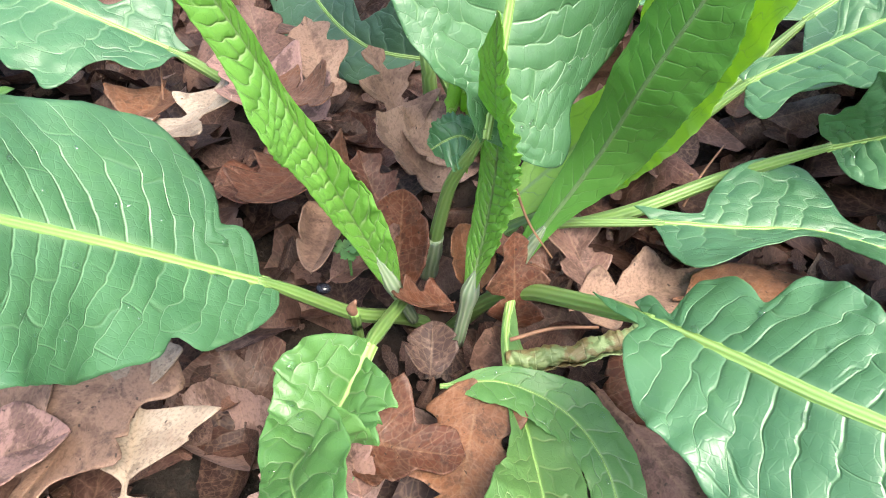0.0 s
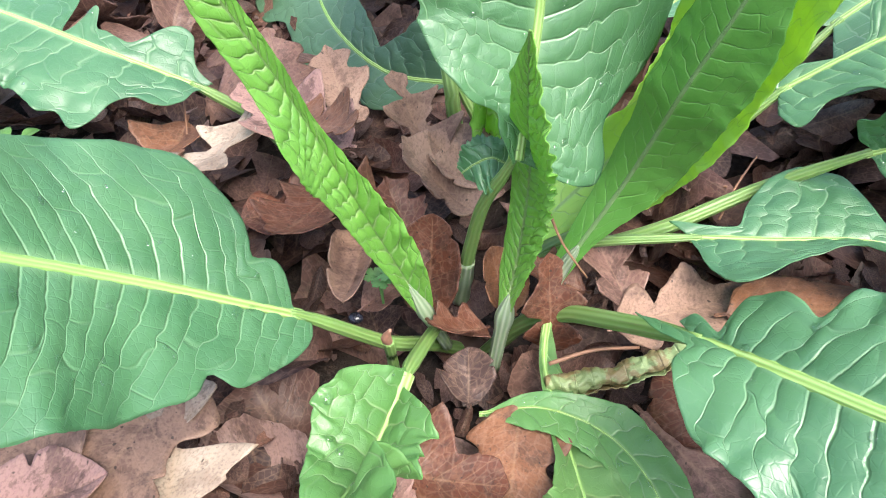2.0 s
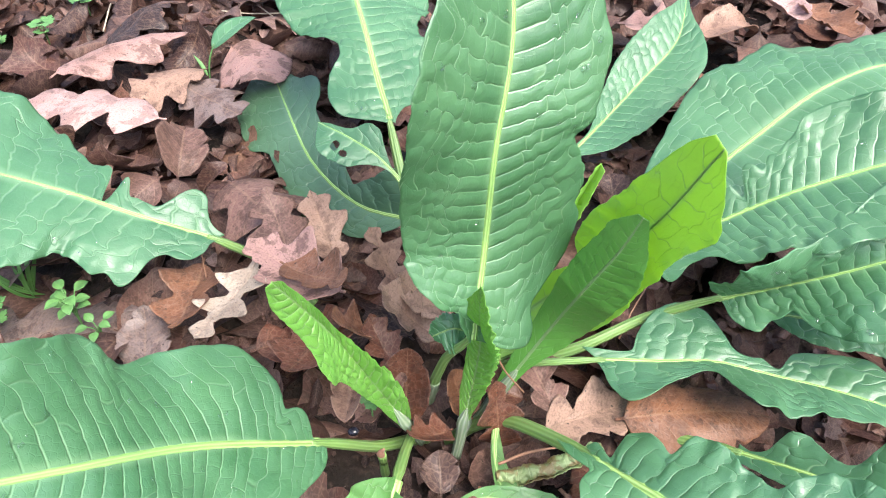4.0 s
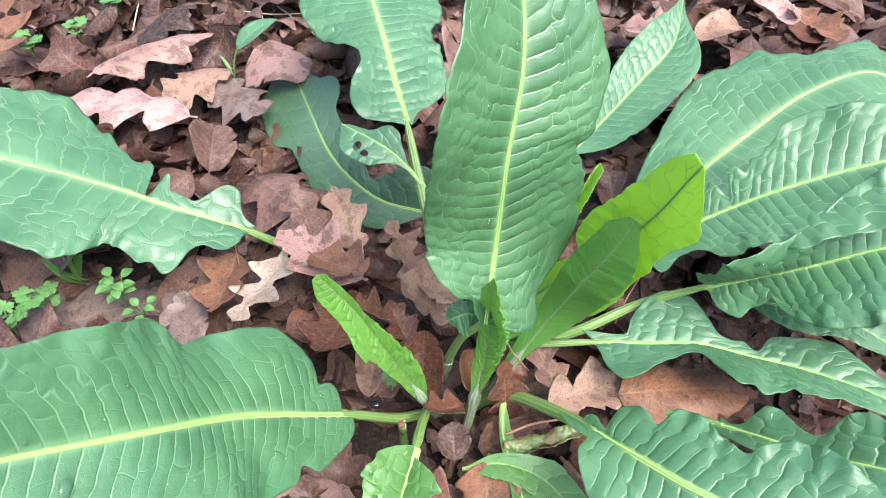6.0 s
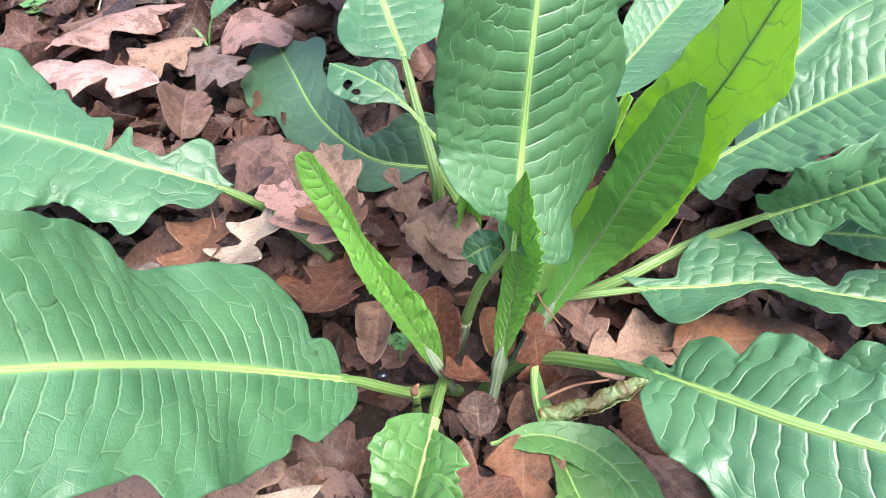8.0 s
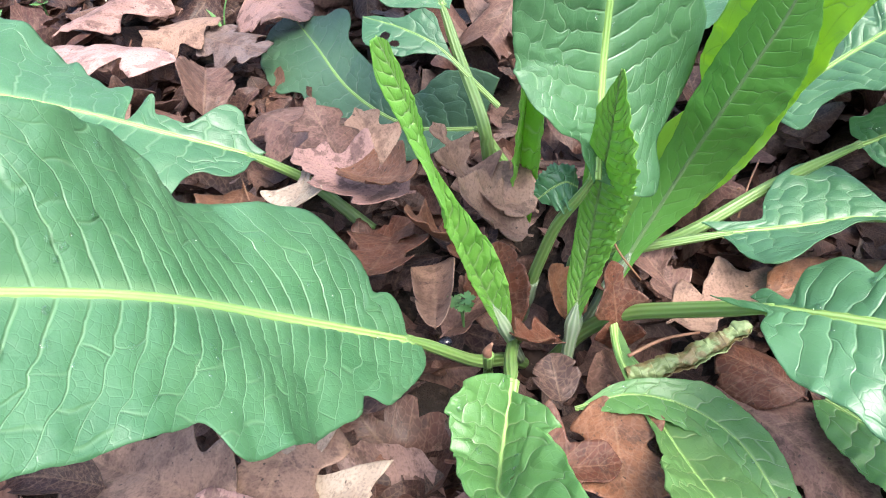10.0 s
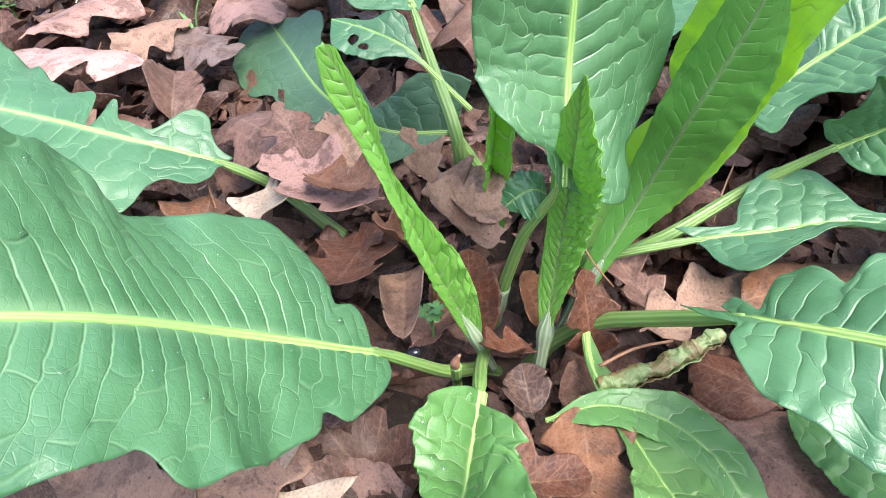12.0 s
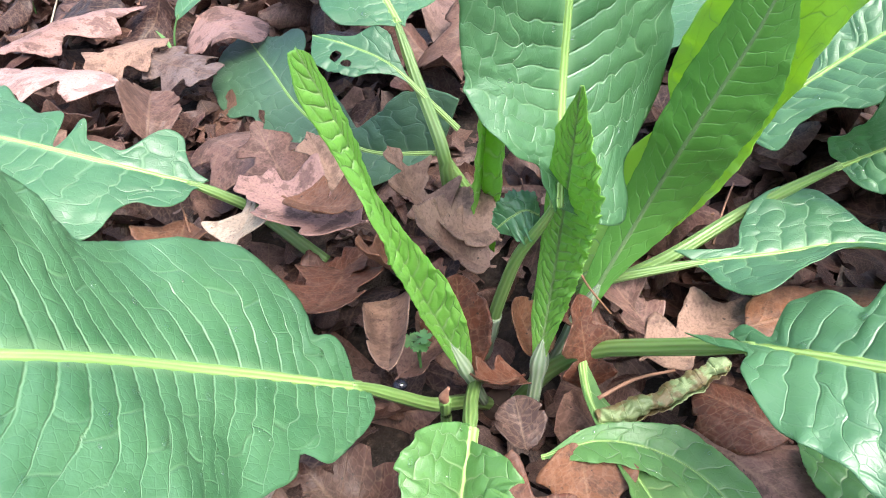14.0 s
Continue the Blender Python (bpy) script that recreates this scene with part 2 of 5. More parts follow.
PINKTOP = plain_material("withered_pink", (0.30, 0.15, 0.10), 0.6, 0.6, 300.0)
ROOT = plain_material("root_brown", (0.055, 0.030, 0.020), 0.8, 0.6, 160.0)
STRAW = plain_material("dry_straw", (0.52, 0.44, 0.33))
TWIG = plain_material("brown_twig", (0.24, 0.12, 0.07))
SEED = plain_material("black_seed", (0.012, 0.012, 0.018), 0.18, 0.1)
SPROUT = plain_material("seedling_green", (0.10, 0.235, 0.065), 0.5, 0.5, 200.0)
GRASS = plain_material("grass_green", (0.11, 0.26, 0.06), 0.5, 0.3)


def water_material():
    """Clear drops: almost all passes straight through, with a bright glint by Fresnel."""
    m = Nodes("water")
    clear = m.node("ShaderNodeBsdfTransparent", Color=(0.97, 1.0, 0.98))
    shine = m.node("ShaderNodeBsdfGlossy", Roughness=0.04)
    edge = m.node("ShaderNodeFresnel", IOR=1.6)
    mixer = m.node("ShaderNodeMixShader")
    m.put(mixer.inputs[0], m.math("ADD", m.math("MULTIPLY", edge.outputs[0], 0.5), 0.02, clamp=True))
    m.put(mixer.inputs[1], clear.outputs[0]), m.put(mixer.inputs[2], shine.outputs[0])
    m.put(m.out.inputs[0], mixer.outputs[0])
    return m.mat


WATER = water_material()


def soil_material():
    m = Nodes("dark_soil")
    co = m.node("ShaderNodeTexCoord").outputs["Object"]
    big, fine = m.noise(co, 9.0, 5.0), m.noise(co, 160.0, 4.0)
    col = m.mix(m.step(big, 0.35, 0.7), (0.010, 0.007, 0.005), (0.034, 0.020, 0.014))
    col = m.mix(m.step(fine, 0.5, 0.75, 0.0, 0.5), col, (0.11, 0.065, 0.045))
    far = m.node("ShaderNodeVectorMath")
    far.operation = "LENGTH"
    m.put(far.inputs[0], co)
    cell = m.node("ShaderNodeTexVoronoi", Scale=16.0)
    m.put(cell.inputs["Vector"], co)
    leafy = m.ramp(m.split(cell.outputs["Color"])[0], [(0.0, (0.02, 0.012, 0.010)), (0.3, (0.080, 0.040, 0.028)), (0.5, (0.032, 0.018, 0.014)), (0.75, (0.140, 0.078, 0.058)), (1.0, (0.056, 0.027, 0.019))])
    col = m.mix(m.step(far.outputs["Value"], 0.9, 2.2), col, leafy)
    m.set(Base_Color=col, Roughness=0.9, Normal=m.bump(m.math("ADD", big, fine), 0.8, 0.006))
    return m.mat


SOIL = soil_material()

# ------------------------------------------------------------------ shapes


def glide(knots, s):
    """A smooth curve (or smooth numbers) through evenly spaced knots, at the shares s."""
    k = np.asarray(knots, float)
    n = len(k) - 1
    e = np.concatenate([[2 * k[0] - k[1]], k, [2 * k[-1] - k[-2]]])
    u = np.clip(np.asarray(s, float) * n, 0, n - 1e-9)
    i = u.astype(int)
    f = u - i
    if k.ndim > 1:
        f = f[:, None]
    a, b, c, d = e[i], e[i + 1], e[i + 2], e[i + 3]
    return 0.5 * (2 * b + (c - a) * f + (2 * a - 5 * b + 4 * c - d) * f * f + (3 * b - a - 3 * c + d) * f**3)


def unit(v):
    return v / np.maximum(np.linalg.norm(v, axis=-1, keepdims=True), 1e-9)


def wobble(rng, x, waves, amount):
    """A sum of a few sine waves of random phase."""
    out = np.zeros_like(x)
    for k in range(1, waves + 1):
        out += np.sin(x * k * rng.uniform(0.7, 1.3) + rng.uniform(0, 6.28)) / k**0.5
    return amount * out / waves**0.5


def grid_mesh(name, top, low, uvs, material, keep=None):
    """A closed thin sheet from two grids of points, with its uv layers; keep leaves out the quads of holes."""
    ns, nu, _ = top.shape
    verts = np.concatenate([top.reshape(-1, 3), low.reshape(-1, 3)])
    idx = np.arange(ns * nu).reshape(ns, nu)
    a, b, c, d = idx[:-1, :-1], idx[:-1, 1:], idx[1:, 1:], idx[1:, :-1]
    q = np.stack([a, b, c, d], -1)
    mask = np.ones(q.shape[:2], bool) if keep is None else keep
    up = q[mask]
    down = up[:, ::-1] + ns * nu
    edges = {}
    for f in up.tolist():
        for i in range(4):
            p, r = f[i], f[(i + 1) % 4]
            if (r, p) in edges:
                del edges[(r, p)]
            else:
                edges[(p, r)] = 1
    rim = np.array([(r, p, p + ns * nu, r + ns * nu) for p, r in edges], int).reshape(-1, 4)
    faces = np.concatenate([up, down, rim])
    me = bpy.data.meshes.new(name)
    me.vertices.add(len(verts))
    me.vertices.foreach_set("co", verts.ravel())
    me.loops.add(faces.size)
    me.loops.foreach_set("vertex_index", faces.ravel())
    me.polygons.add(len(faces))
    me.polygons.foreach_set("loop_start", np.arange(0, faces.size, 4))
    me.polygons.foreach_set("use_smooth", np.ones(len(faces), bool))
    for layer, uv in uvs.items():
        flat = np.concatenate([uv.reshape(-1, 2)] * 2)
        me.uv_layers.new(name=layer).data.foreach_set("uv", flat[faces.ravel()].ravel())
    me.update(calc_edges=True)
    me.validate()
    me.materials.append(material)
    return me


def tube_mesh(name, points, radii, material, sides=14, flat=0.8, side_vec=None, turns=1.0):
    """A tapered stalk along points; its section is wider than high by 1 / flat."""
    p = np.asarray(points, float)
    n = len(p)
    t = unit(np.gradient(p, axis=0))
    ref = np.tile(np.array((0.0, 0.0, 1.0)), (n, 1)) if side_vec is None else side_vec
    x = np.cross(ref, t)
    bad = np.linalg.norm(x, axis=1) < 0.15
    x[bad] = np.cross(np.array((0.0, -1.0, 0.2)), t[bad])
    x = unit(x)
    y = np.cross(t, x)
    ang = np.linspace(0, 2 * math.pi, sides + 1)
    r = np.asarray(radii, float)[:, None, None]
    ring = p[:, None] + r * (np.cos(ang)[None, :, None] * x[:, None] + flat * np.sin(ang)[None, :, None] * y[:, None])
    length = np.concatenate([[0], np.cumsum(np.linalg.norm(np.diff(p, axis=0), axis=1))])
    verts = ring[:, :-1].reshape(-1, 3)
    faces, uv = [], []
    for i in range(n - 1):
        for j in range(sides):
            k = (j + 1) % sides
            faces.append((i * sides + j, i * sides + k, (i + 1) * sides + k, (i + 1) * sides + j))
            for ii, jj in ((i, j), (i, j + 1), (i + 1, j + 1), (i + 1, j)):
                uv.append((turns * jj / sides, length[ii]))
    for i in (0, n - 1):
        cap = [i * sides + j for j in range(sides)]
        faces.append(cap[::-1] if i == 0 else cap)
        uv += [(0.0, length[i])] * sides
    me = bpy.data.meshes.new(name)
    me.from_pydata(verts.tolist(), [], faces)
    me.uv_layers.new(name="rest").data.foreach_set("uv", np.array(uv, float).ravel())
    me.polygons.foreach_set("use_smooth", np.ones(len(faces), bool))
    me.materials.append(material)
    me.update()
    return me


def part(name, mesh, parent, label=""):
    ob = new(name, mesh)
    ob.parent = parent
    return tagged(ob, label)


SURFACES = {}


def dock_leaf(plant, key, rib, left, right, up_left, up_right, face, stalk=(), stalk_r=(0.005, 0.0035), rib_r=0.0022, mat=None, label="", seed=1, veins=16,
              ripple=0.03, freq=7.0, puff=0.0007, cell=0.009, cup=0.08, holes=(), lobes=0.025, rib_mat=None, sheath=0.0, nicks=(), fan=(0, 0), swell=0.0018, sleeve=0.0, wander=1.0):
    """One dock leaf: blade on a midrib through the points of rib, half widths and lift angles to each side,
    wavy margin, puffed cells between the side veins, midrib and petiole as parts."""
    rng = np.random.default_rng(seed)
    ns, nh = 210, 30
    s = np.linspace(0, 1, ns)
    p = glide(rib, s)
    t = unit(np.gradient(p, axis=0))
    lv = unit(np.cross(np.array(face, float), t))
    nv = np.cross(t, lv)
    length = np.concatenate([[0], np.cumsum(np.linalg.norm(np.diff(p, axis=0), axis=1))])
    u = np.concatenate([np.linspace(1, 0, nh, endpoint=False), np.linspace(0, 1, nh + 1)])
    u = np.sign(np.arange(2 * nh + 1) - nh) * u
    au = np.abs(u)
    wl, wr = np.maximum(glide(left, s), 0.0004), np.maximum(glide(right, s), 0.0004)
    for w in (wl, wr):
        w *= 1 + wobble(rng, s * 40, 4, lobes) + wobble(rng, s * 160, 3, lobes * 0.35)
    for at, side, wide, deep in nicks:
        (wl if side > 0 else wr)[:] *= 1 - deep * np.exp(-(((s - at) / wide) ** 2))
    al, ar = np.radians(glide(up_left, s)), np.radians(glide(up_right, s))
    lean_at = np.radians(fan[1] * np.clip((s - 0.55) / 0.45, 0, 1) ** 1.5 - fan[0] * np.clip(1 - s / 0.2, 0, 1))[:, None]
    q = s * veins
    pts = np.zeros((ns, 2 * nh + 1, 3))
    rest = np.zeros((ns, 2 * nh + 1, 2))
    rows, rim = np.zeros((ns, 2 * nh + 1, 2)), np.zeros((ns, 2 * nh + 1, 2))
    for side, w, a, cols in ((1, wl, al, np.arange(0, nh + 1)), (-1, wr, ar, np.arange(nh, 2 * nh + 1))):
        d = au[cols][None, :]
        dirv = np.cos(a)[:, None] * side * lv + np.sin(a)[:, None] * nv
        upv = -np.sin(a)[:, None] * side * lv + np.cos(a)[:, None] * nv
        dirv = np.cos(lean_at) * dirv + np.sin(lean_at) * t
        lean = (0.070 if side > 0 else 0.076) * veins
        flat = np.stack([side * w[:, None] * d, np.broadcast_to(length[:, None], (ns, nh + 1))], -1) + seed * 0.37
        bend1, bend2, broad, rough = [np.array([[noise.noise(Vector((pt[0] * k + z, pt[1] * k, z))) for pt in line] for line in flat]) for k, z in ((42.0, 0.3), (70.0, 7.1), (30.0, 3.7), (130.0, 5.3))]
        row0 = q[:, None] - d * lean * (0.6 + 0.4 * d) + (0.37 if side < 0 else 0)
        along = w[:, None] * d / cell + 0.7 * wander * bend2
        inner = np.clip((d - 0.1) / 0.4, 0, 1)
        row = row0 + wander * inner * (0.26 * bend1 + 0.10 * np.sin(2 * math.pi * along))
        near_side = np.abs(row - np.round(row))
        near_cross = along + (np.floor(row) * 0.618034) % 1.0
        near_cross = np.abs(near_cross - np.round(near_cross))
        ridge = np.sin(math.pi * np.clip(near_side / 0.36, 0, 1) / 2)
        hump = ridge * (1 - 0.75 * inner + 0.75 * inner * np.sin(math.pi * np.clip(near_cross / 0.34, 0, 1) / 2))
        rip = np.sin(2 * math.pi * freq * s + rng.uniform(0, 6.28) + 1.5 * np.sin(5 * s + rng.uniform(0, 6)))[:, None]
        rip = rip + 0.6 * np.sin(2 * math.pi * freq * 2.3 * s + rng.uniform(0, 6.28))[:, None] * d
        wave = ripple if np.isscalar(ripple) else ripple[0 if side > 0 else 1]
        off = cup * (d - d * d) + wave * rip * d**2.2
        env = np.clip(np.sin(math.pi * np.clip(s, 0.02, 0.98)) * 2.5, 0, 1)[:, None]
        base = p[:, None] + (w[:, None] * d)[..., None] * dirv[:, None] + (w[:, None] * off * env)[..., None] * upv[:, None]
        fade = np.minimum(w / 0.02, 1)[:, None] * np.clip(d / 0.12, 0, 1)
        lift = puff * hump * (1 - 0.7 * d**5) + (0.0008 * rough + swell * broad) * d
        base = base + (lift * fade)[..., None] * upv[:, None]
        pts[:, cols] = base
        rest[:, cols] = flat
        rows[:, cols] = np.stack([along, row], -1)
        rim[:, cols] = np.stack([np.broadcast_to(d, row.shape), np.broadcast_to(s[:, None], row.shape)], -1)
    gs, gu = np.gradient(pts, axis=0), np.gradient(pts, axis=1)
    nrm = unit(np.cross(gu, gs))
    if (nrm[:, nh] * nv).sum() < 0:
        nrm = -nrm
    keep = None
    if holes:
        keep = np.ones((ns - 1, 2 * nh), bool)
        sc, uc = 0.5 * (s[1:] + s[:-1])[:, None], 0.5 * (u[1:] + u[:-1])[None, :]
        for hs, hu, rs, ru in holes:
            keep &= ((sc - hs) / rs) ** 2 + ((-uc - hu) / ru) ** 2 > 1
    blade = grid_mesh("leaf", pts, pts - 0.00045 * nrm, {"rest": rest, "rows": rows, "rim": rim}, mat or LEAF, keep)
    ob = part("leaf", blade, plant, label)
    SURFACES[key] = (pts, nrm)
    taper = rib_r * (1 - s) ** 0.8 + 0.0005
    centre = p - nv * (taper * 0.25)[:, None]
    part("midrib", tube_mesh("midrib", centre, taper, rib_mat or MIDRIB, 14, 0.62, nv), ob, "pale ribbed midrib")
    if sheath:
        k = s * length[-1] < sheath
        foot = p[0] - np.linspace(0.030, 0.004, 6)[:, None] * t[0]
        axis = np.concatenate([foot, p[k]])
        kk = np.linspace(0, 1, len(axis))
        sleeve = rib_r * 1.5 + 0.0034 * np.sin(kk * 1.9 + 0.7) + 0.0004 * np.sin(kk * 9 + seed)
        sleeve = sleeve * (1 - 0.75 * kk**6)
        part("sheath", tube_mesh("sheath", axis, sleeve, SHEATH, 20, 0.75, np.concatenate([np.repeat(nv[:1], 6, 0), nv[k]])), ob, "papery pale sheath round the stalk base")
    if len(stalk):
        path = np.array([np.array(k, float) for k in stalk] + [p[0], p[4]])
        ss = np.linspace(0, 1, 40)
        run = np.concatenate([[0], np.cumsum(np.linalg.norm(np.diff(path, axis=0), axis=1))])
        line = np.stack([np.interp(ss * run[-1], run, path[:, k]) for k in range(3)], 1)
        for _ in range(12):
            line[1:-1] = 0.25 * line[:-2] + 0.5 * line[1:-1] + 0.25 * line[2:]
        rad = stalk_r[0] + (max(stalk_r[1], rib_r) - stalk_r[0]) * np.minimum(ss * 1.1, 1)
        rad = rad * (1 - 0.4 * np.clip((ss - 0.85) / 0.15, 0, 1))
        part("petiole", tube_mesh("petiole", line, rad, STALK, 18, 0.85), ob, "ribbed green leaf stalk")
        if sleeve:
            k = ss < sleeve
            kk = ss[k] / sleeve
            part("sheath", tube_mesh("sheath", line[k], (rad[k] * 1.18 + 0.0005) * (1 - 0.25 * kk**6) + 0.0003 * np.sin(kk * 14), SHEATH, 20, 0.9), ob, "papery pale sheath round the stalk base")
    return ob


# ------------------------------------------------------------------ ground


def ground_height(x, y):
    hollow = 0.046 * math.exp(-(((x - 0.005) ** 2 + (y - 0.285) ** 2) / 0.095**2))
    return 0.006 * noise.noise(Vector((x * 7, y * 7, 0.3))) - hollow + 0.012 * noise.noise(Vector((x * 2.3, y * 2.3, 5.0))) - 0.022


def ground():
    bm = bmesh.new()
    steps = [-30, -12, -5, -2.5] + [-1.4 + 0.07 * i for i in range(41)] + [2.5, 5, 12, 30]
    grid = [[bm.verts.new((x, y + 0.4, ground_height(x, y + 0.4))) for x in steps] for y in steps]
    for i in range(len(steps) - 1):
        for j in range(len(steps) - 1):
            bm.faces.new((grid[i][j], grid[i][j + 1], grid[i + 1][j + 1], grid[i + 1][j])).smooth = True
    me = bpy.data.meshes.new("ground")
    bm.to_mesh(me)
    bm.free()
    me.materials.append(SOIL)
    tagged(new("ground", me), "dark damp woodland soil under fallen leaves", "ground", kind="structure")


ground()

# ------------------------------------------------------------------ the dock plant
plant = tagged(new("dock_plant"), "broad-leaved green dock plant growing among fallen oak leaves", "plant")
plant_behind = tagged(new("dock_plant"), "smaller dock plant with upright stalk behind the large one", "plant")
dock_leaf(plant, "wide_near", [(-0.0542, 0.2457, 0.0469), (-0.1044, 0.2112, 0.1135), (-0.1362, 0.1692, 0.1777), (-0.1873, 0.1256, 0.2347), (-0.2358, 0.0748, 0.2939), (-0.2909, 0.0126, 0.3035)],
          [0.0057, 0.0171, 0.0247, 0.0310, 0.0358, 0.0403, 0.0413, 0.0452, 0.0489, 0.0527, 0.0542, 0.0556, 0.0568, 0.0574, 0.0576, 0.0563, 0.0479, 0.0458, 0.0460, 0.0473, 0.0486, 0.0487, 0.0491, 0.0497, 0.0503, 0.0508, 0.0512, 0.0514, 0.0517, 0.0518, 0.0519, 0.0520, 0.0520, 0.0517, 0.0510, 0.0498, 0.0479, 0.0451, 0.0413, 0.0365, 0.0307, 0.0240, 0.0166, 0.0088],
          [0.0000, 0.0042, 0.0136, 0.0226, 0.0281, 0.0377, 0.0459, 0.0524, 0.0523, 0.0509, 0.0500, 0.0479, 0.0446, 0.0431, 0.0489, 0.0540, 0.0556, 0.0553, 0.0541, 0.0537, 0.0526, 0.0514, 0.0501, 0.0487, 0.0470, 0.0467, 0.0472, 0.0482, 0.0492, 0.0501, 0.0509, 0.0514, 0.0516, 0.0515, 0.0509, 0.0498, 0.0479, 0.0451, 0.0413, 0.0365, 0.0307, 0.0240, 0.0166, 0.0088],
          [-2, -8, -13, -9, -7], [44, 14, 37, 42, 41], (0.3, -0.2, 1.0),
          mat=LEAF, puff=0.0009, seed=1, label='very broad wrinkled leaf with pale midrib and water drops', stalk=[(0.012, 0.300, -0.055), (-0.002, 0.282, -0.024), (-0.022, 0.268, -0.006)], rib_r=0.003, fan=(55, 30), lobes=0.012, nicks=[(0.096, -1, 0.011, 0.24), (0.136, 1, 0.010, 0.16), (0.375, 1, 0.018, 0.07), (0.33, -1, 0.02, 0.06)], cell=0.014, swell=0.0024, veins=42, wander=0.8)
dock_leaf(plant, "tall", [(0.0378, 0.2667, 0.1173), (0.0450, 0.2941, 0.1614), (0.0483, 0.2980, 0.2265), (0.0559, 0.3177, 0.2817), (0.0530, 0.3512, 0.3409), (0.0512, 0.3913, 0.3985)],
          [0.0025, 0.0065, 0.0105, 0.0141, 0.0160, 0.0276, 0.0342, 0.0402, 0.0444, 0.0464, 0.0459, 0.0470, 0.0476, 0.0486, 0.0488, 0.0502, 0.0517, 0.0536, 0.0564, 0.0595, 0.0624, 0.0658, 0.0676, 0.0678, 0.0673, 0.0675, 0.0655, 0.0613, 0.0566, 0.0532, 0.0510, 0.0492, 0.0471, 0.0446, 0.0418, 0.0387, 0.0356, 0.0323, 0.0289, 0.0252, 0.0210, 0.0163, 0.0112, 0.0058],
          [0.0000, 0.0125, 0.0311, 0.0469, 0.0490, 0.0415, 0.0460, 0.0528, 0.0586, 0.0582, 0.0578, 0.0535, 0.0541, 0.0558, 0.0543, 0.0510, 0.0495, 0.0456, 0.0442, 0.0500, 0.0521, 0.0529, 0.0533, 0.0537, 0.0542, 0.0525, 0.0492, 0.0461, 0.0432, 0.0399, 0.0369, 0.0342, 0.0319, 0.0301, 0.0286, 0.0272, 0.0259, 0.0243, 0.0224, 0.0200, 0.0171, 0.0136, 0.0097, 0.0056],
          [61, 21, 48, 51, 40], [-35, -20, -19, -12, -10], (0.0, -1.0, 0.3),
          mat=LEAF_QUILT, seed=2, label='tall broad upright leaf with puckered surface', stalk=[(0.012, 0.318, -0.030), (0.0185, 0.300, 0.030), (0.025, 0.284, 0.078)], rib_r=0.0026, ripple=0.01, sleeve=0.32, stalk_r=(0.0042, 0.003), fan=(50, 30), lobes=0.012, swell=0.003, wander=1.3, veins=33, cell=0.009, puff=0.0011)
dock_leaf(plant, "folded_centre", [(0.0346, 0.2771, -0.0059), (0.0427, 0.2851, 0.0482), (0.0451, 0.2810, 0.0976), (0.0418, 0.2635, 0.1413), (0.0395, 0.2511, 0.1831)],
          [0.0030, 0.0040, 0.0050, 0.0065, 0.0083, 0.0085, 0.0087, 0.0088, 0.0089, 0.0089, 0.0090, 0.0092, 0.0093, 0.0094, 0.0094, 0.0094, 0.0092, 0.0091, 0.0088, 0.0084, 0.0080, 0.0084, 0.0060, 0.0043, 0.0020, 0.0002],
          [0.0020, 0.0030, 0.0040, 0.0057, 0.0075, 0.0094, 0.0110, 0.0124, 0.0137, 0.0147, 0.0158, 0.0168, 0.0177, 0.0187, 0.0192, 0.0196, 0.0198, 0.0203, 0.0205, 0.0192, 0.0158, 0.0121, 0.0085, 0.0056, 0.0041, 0.0015],
          [-13, -22, -25, -24], [39, 43, 54, 50], (-0.2, -1.0, 0.4),
          mat=LEAF_YOUNG, cell=0.006, seed=3, label='narrow young leaf folded along its midrib', sheath=0.022, ripple=(0.02, 0.07), freq=13, rib_r=0.0009, rib_mat=LEAF_YOUNG, fan=(0, 40), lobes=0.012, puff=0.0015, veins=30)
dock_leaf(plant, "folded_side", [(-0.0021, 0.2782, 0.0038), (-0.0228, 0.2718, 0.0739), (-0.0374, 0.2609, 0.1346), (-0.0436, 0.2419, 0.1809), (-0.0517, 0.2269, 0.2218)],
          [0.0030, 0.0050, 0.0065, 0.0078, 0.0088, 0.0105, 0.0129, 0.0154, 0.0176, 0.0195, 0.0210, 0.0223, 0.0246, 0.0282, 0.0303, 0.0312, 0.0296, 0.0253, 0.0174, 0.0139, 0.0128, 0.0116, 0.0110, 0.0099, 0.0074, 0.0039],
          [0.0020, 0.0062, 0.0092, 0.0117, 0.0133, 0.0139, 0.0140, 0.0129, 0.0110, 0.0091, 0.0074, 0.0061, 0.0048, 0.0039, 0.0036, 0.0040, 0.0044, 0.0045, 0.0045, 0.0043, 0.0042, 0.0042, 0.0040, 0.0036, 0.0035, 0.0000],
          [-15, 12, -5, -36], [63, 74, 52, 54], (0.6, -0.3, 1),
          mat=LEAF_YOUNG, cell=0.006, seed=4, label='narrow young leaf, folded, with crimped margin', sheath=0.024, ripple=(0.0, 0.10), freq=11, rib_r=0.001, rib_mat=LEAF_YOUNG, fan=(0, 30), lobes=0.012, puff=0.0015, veins=26)
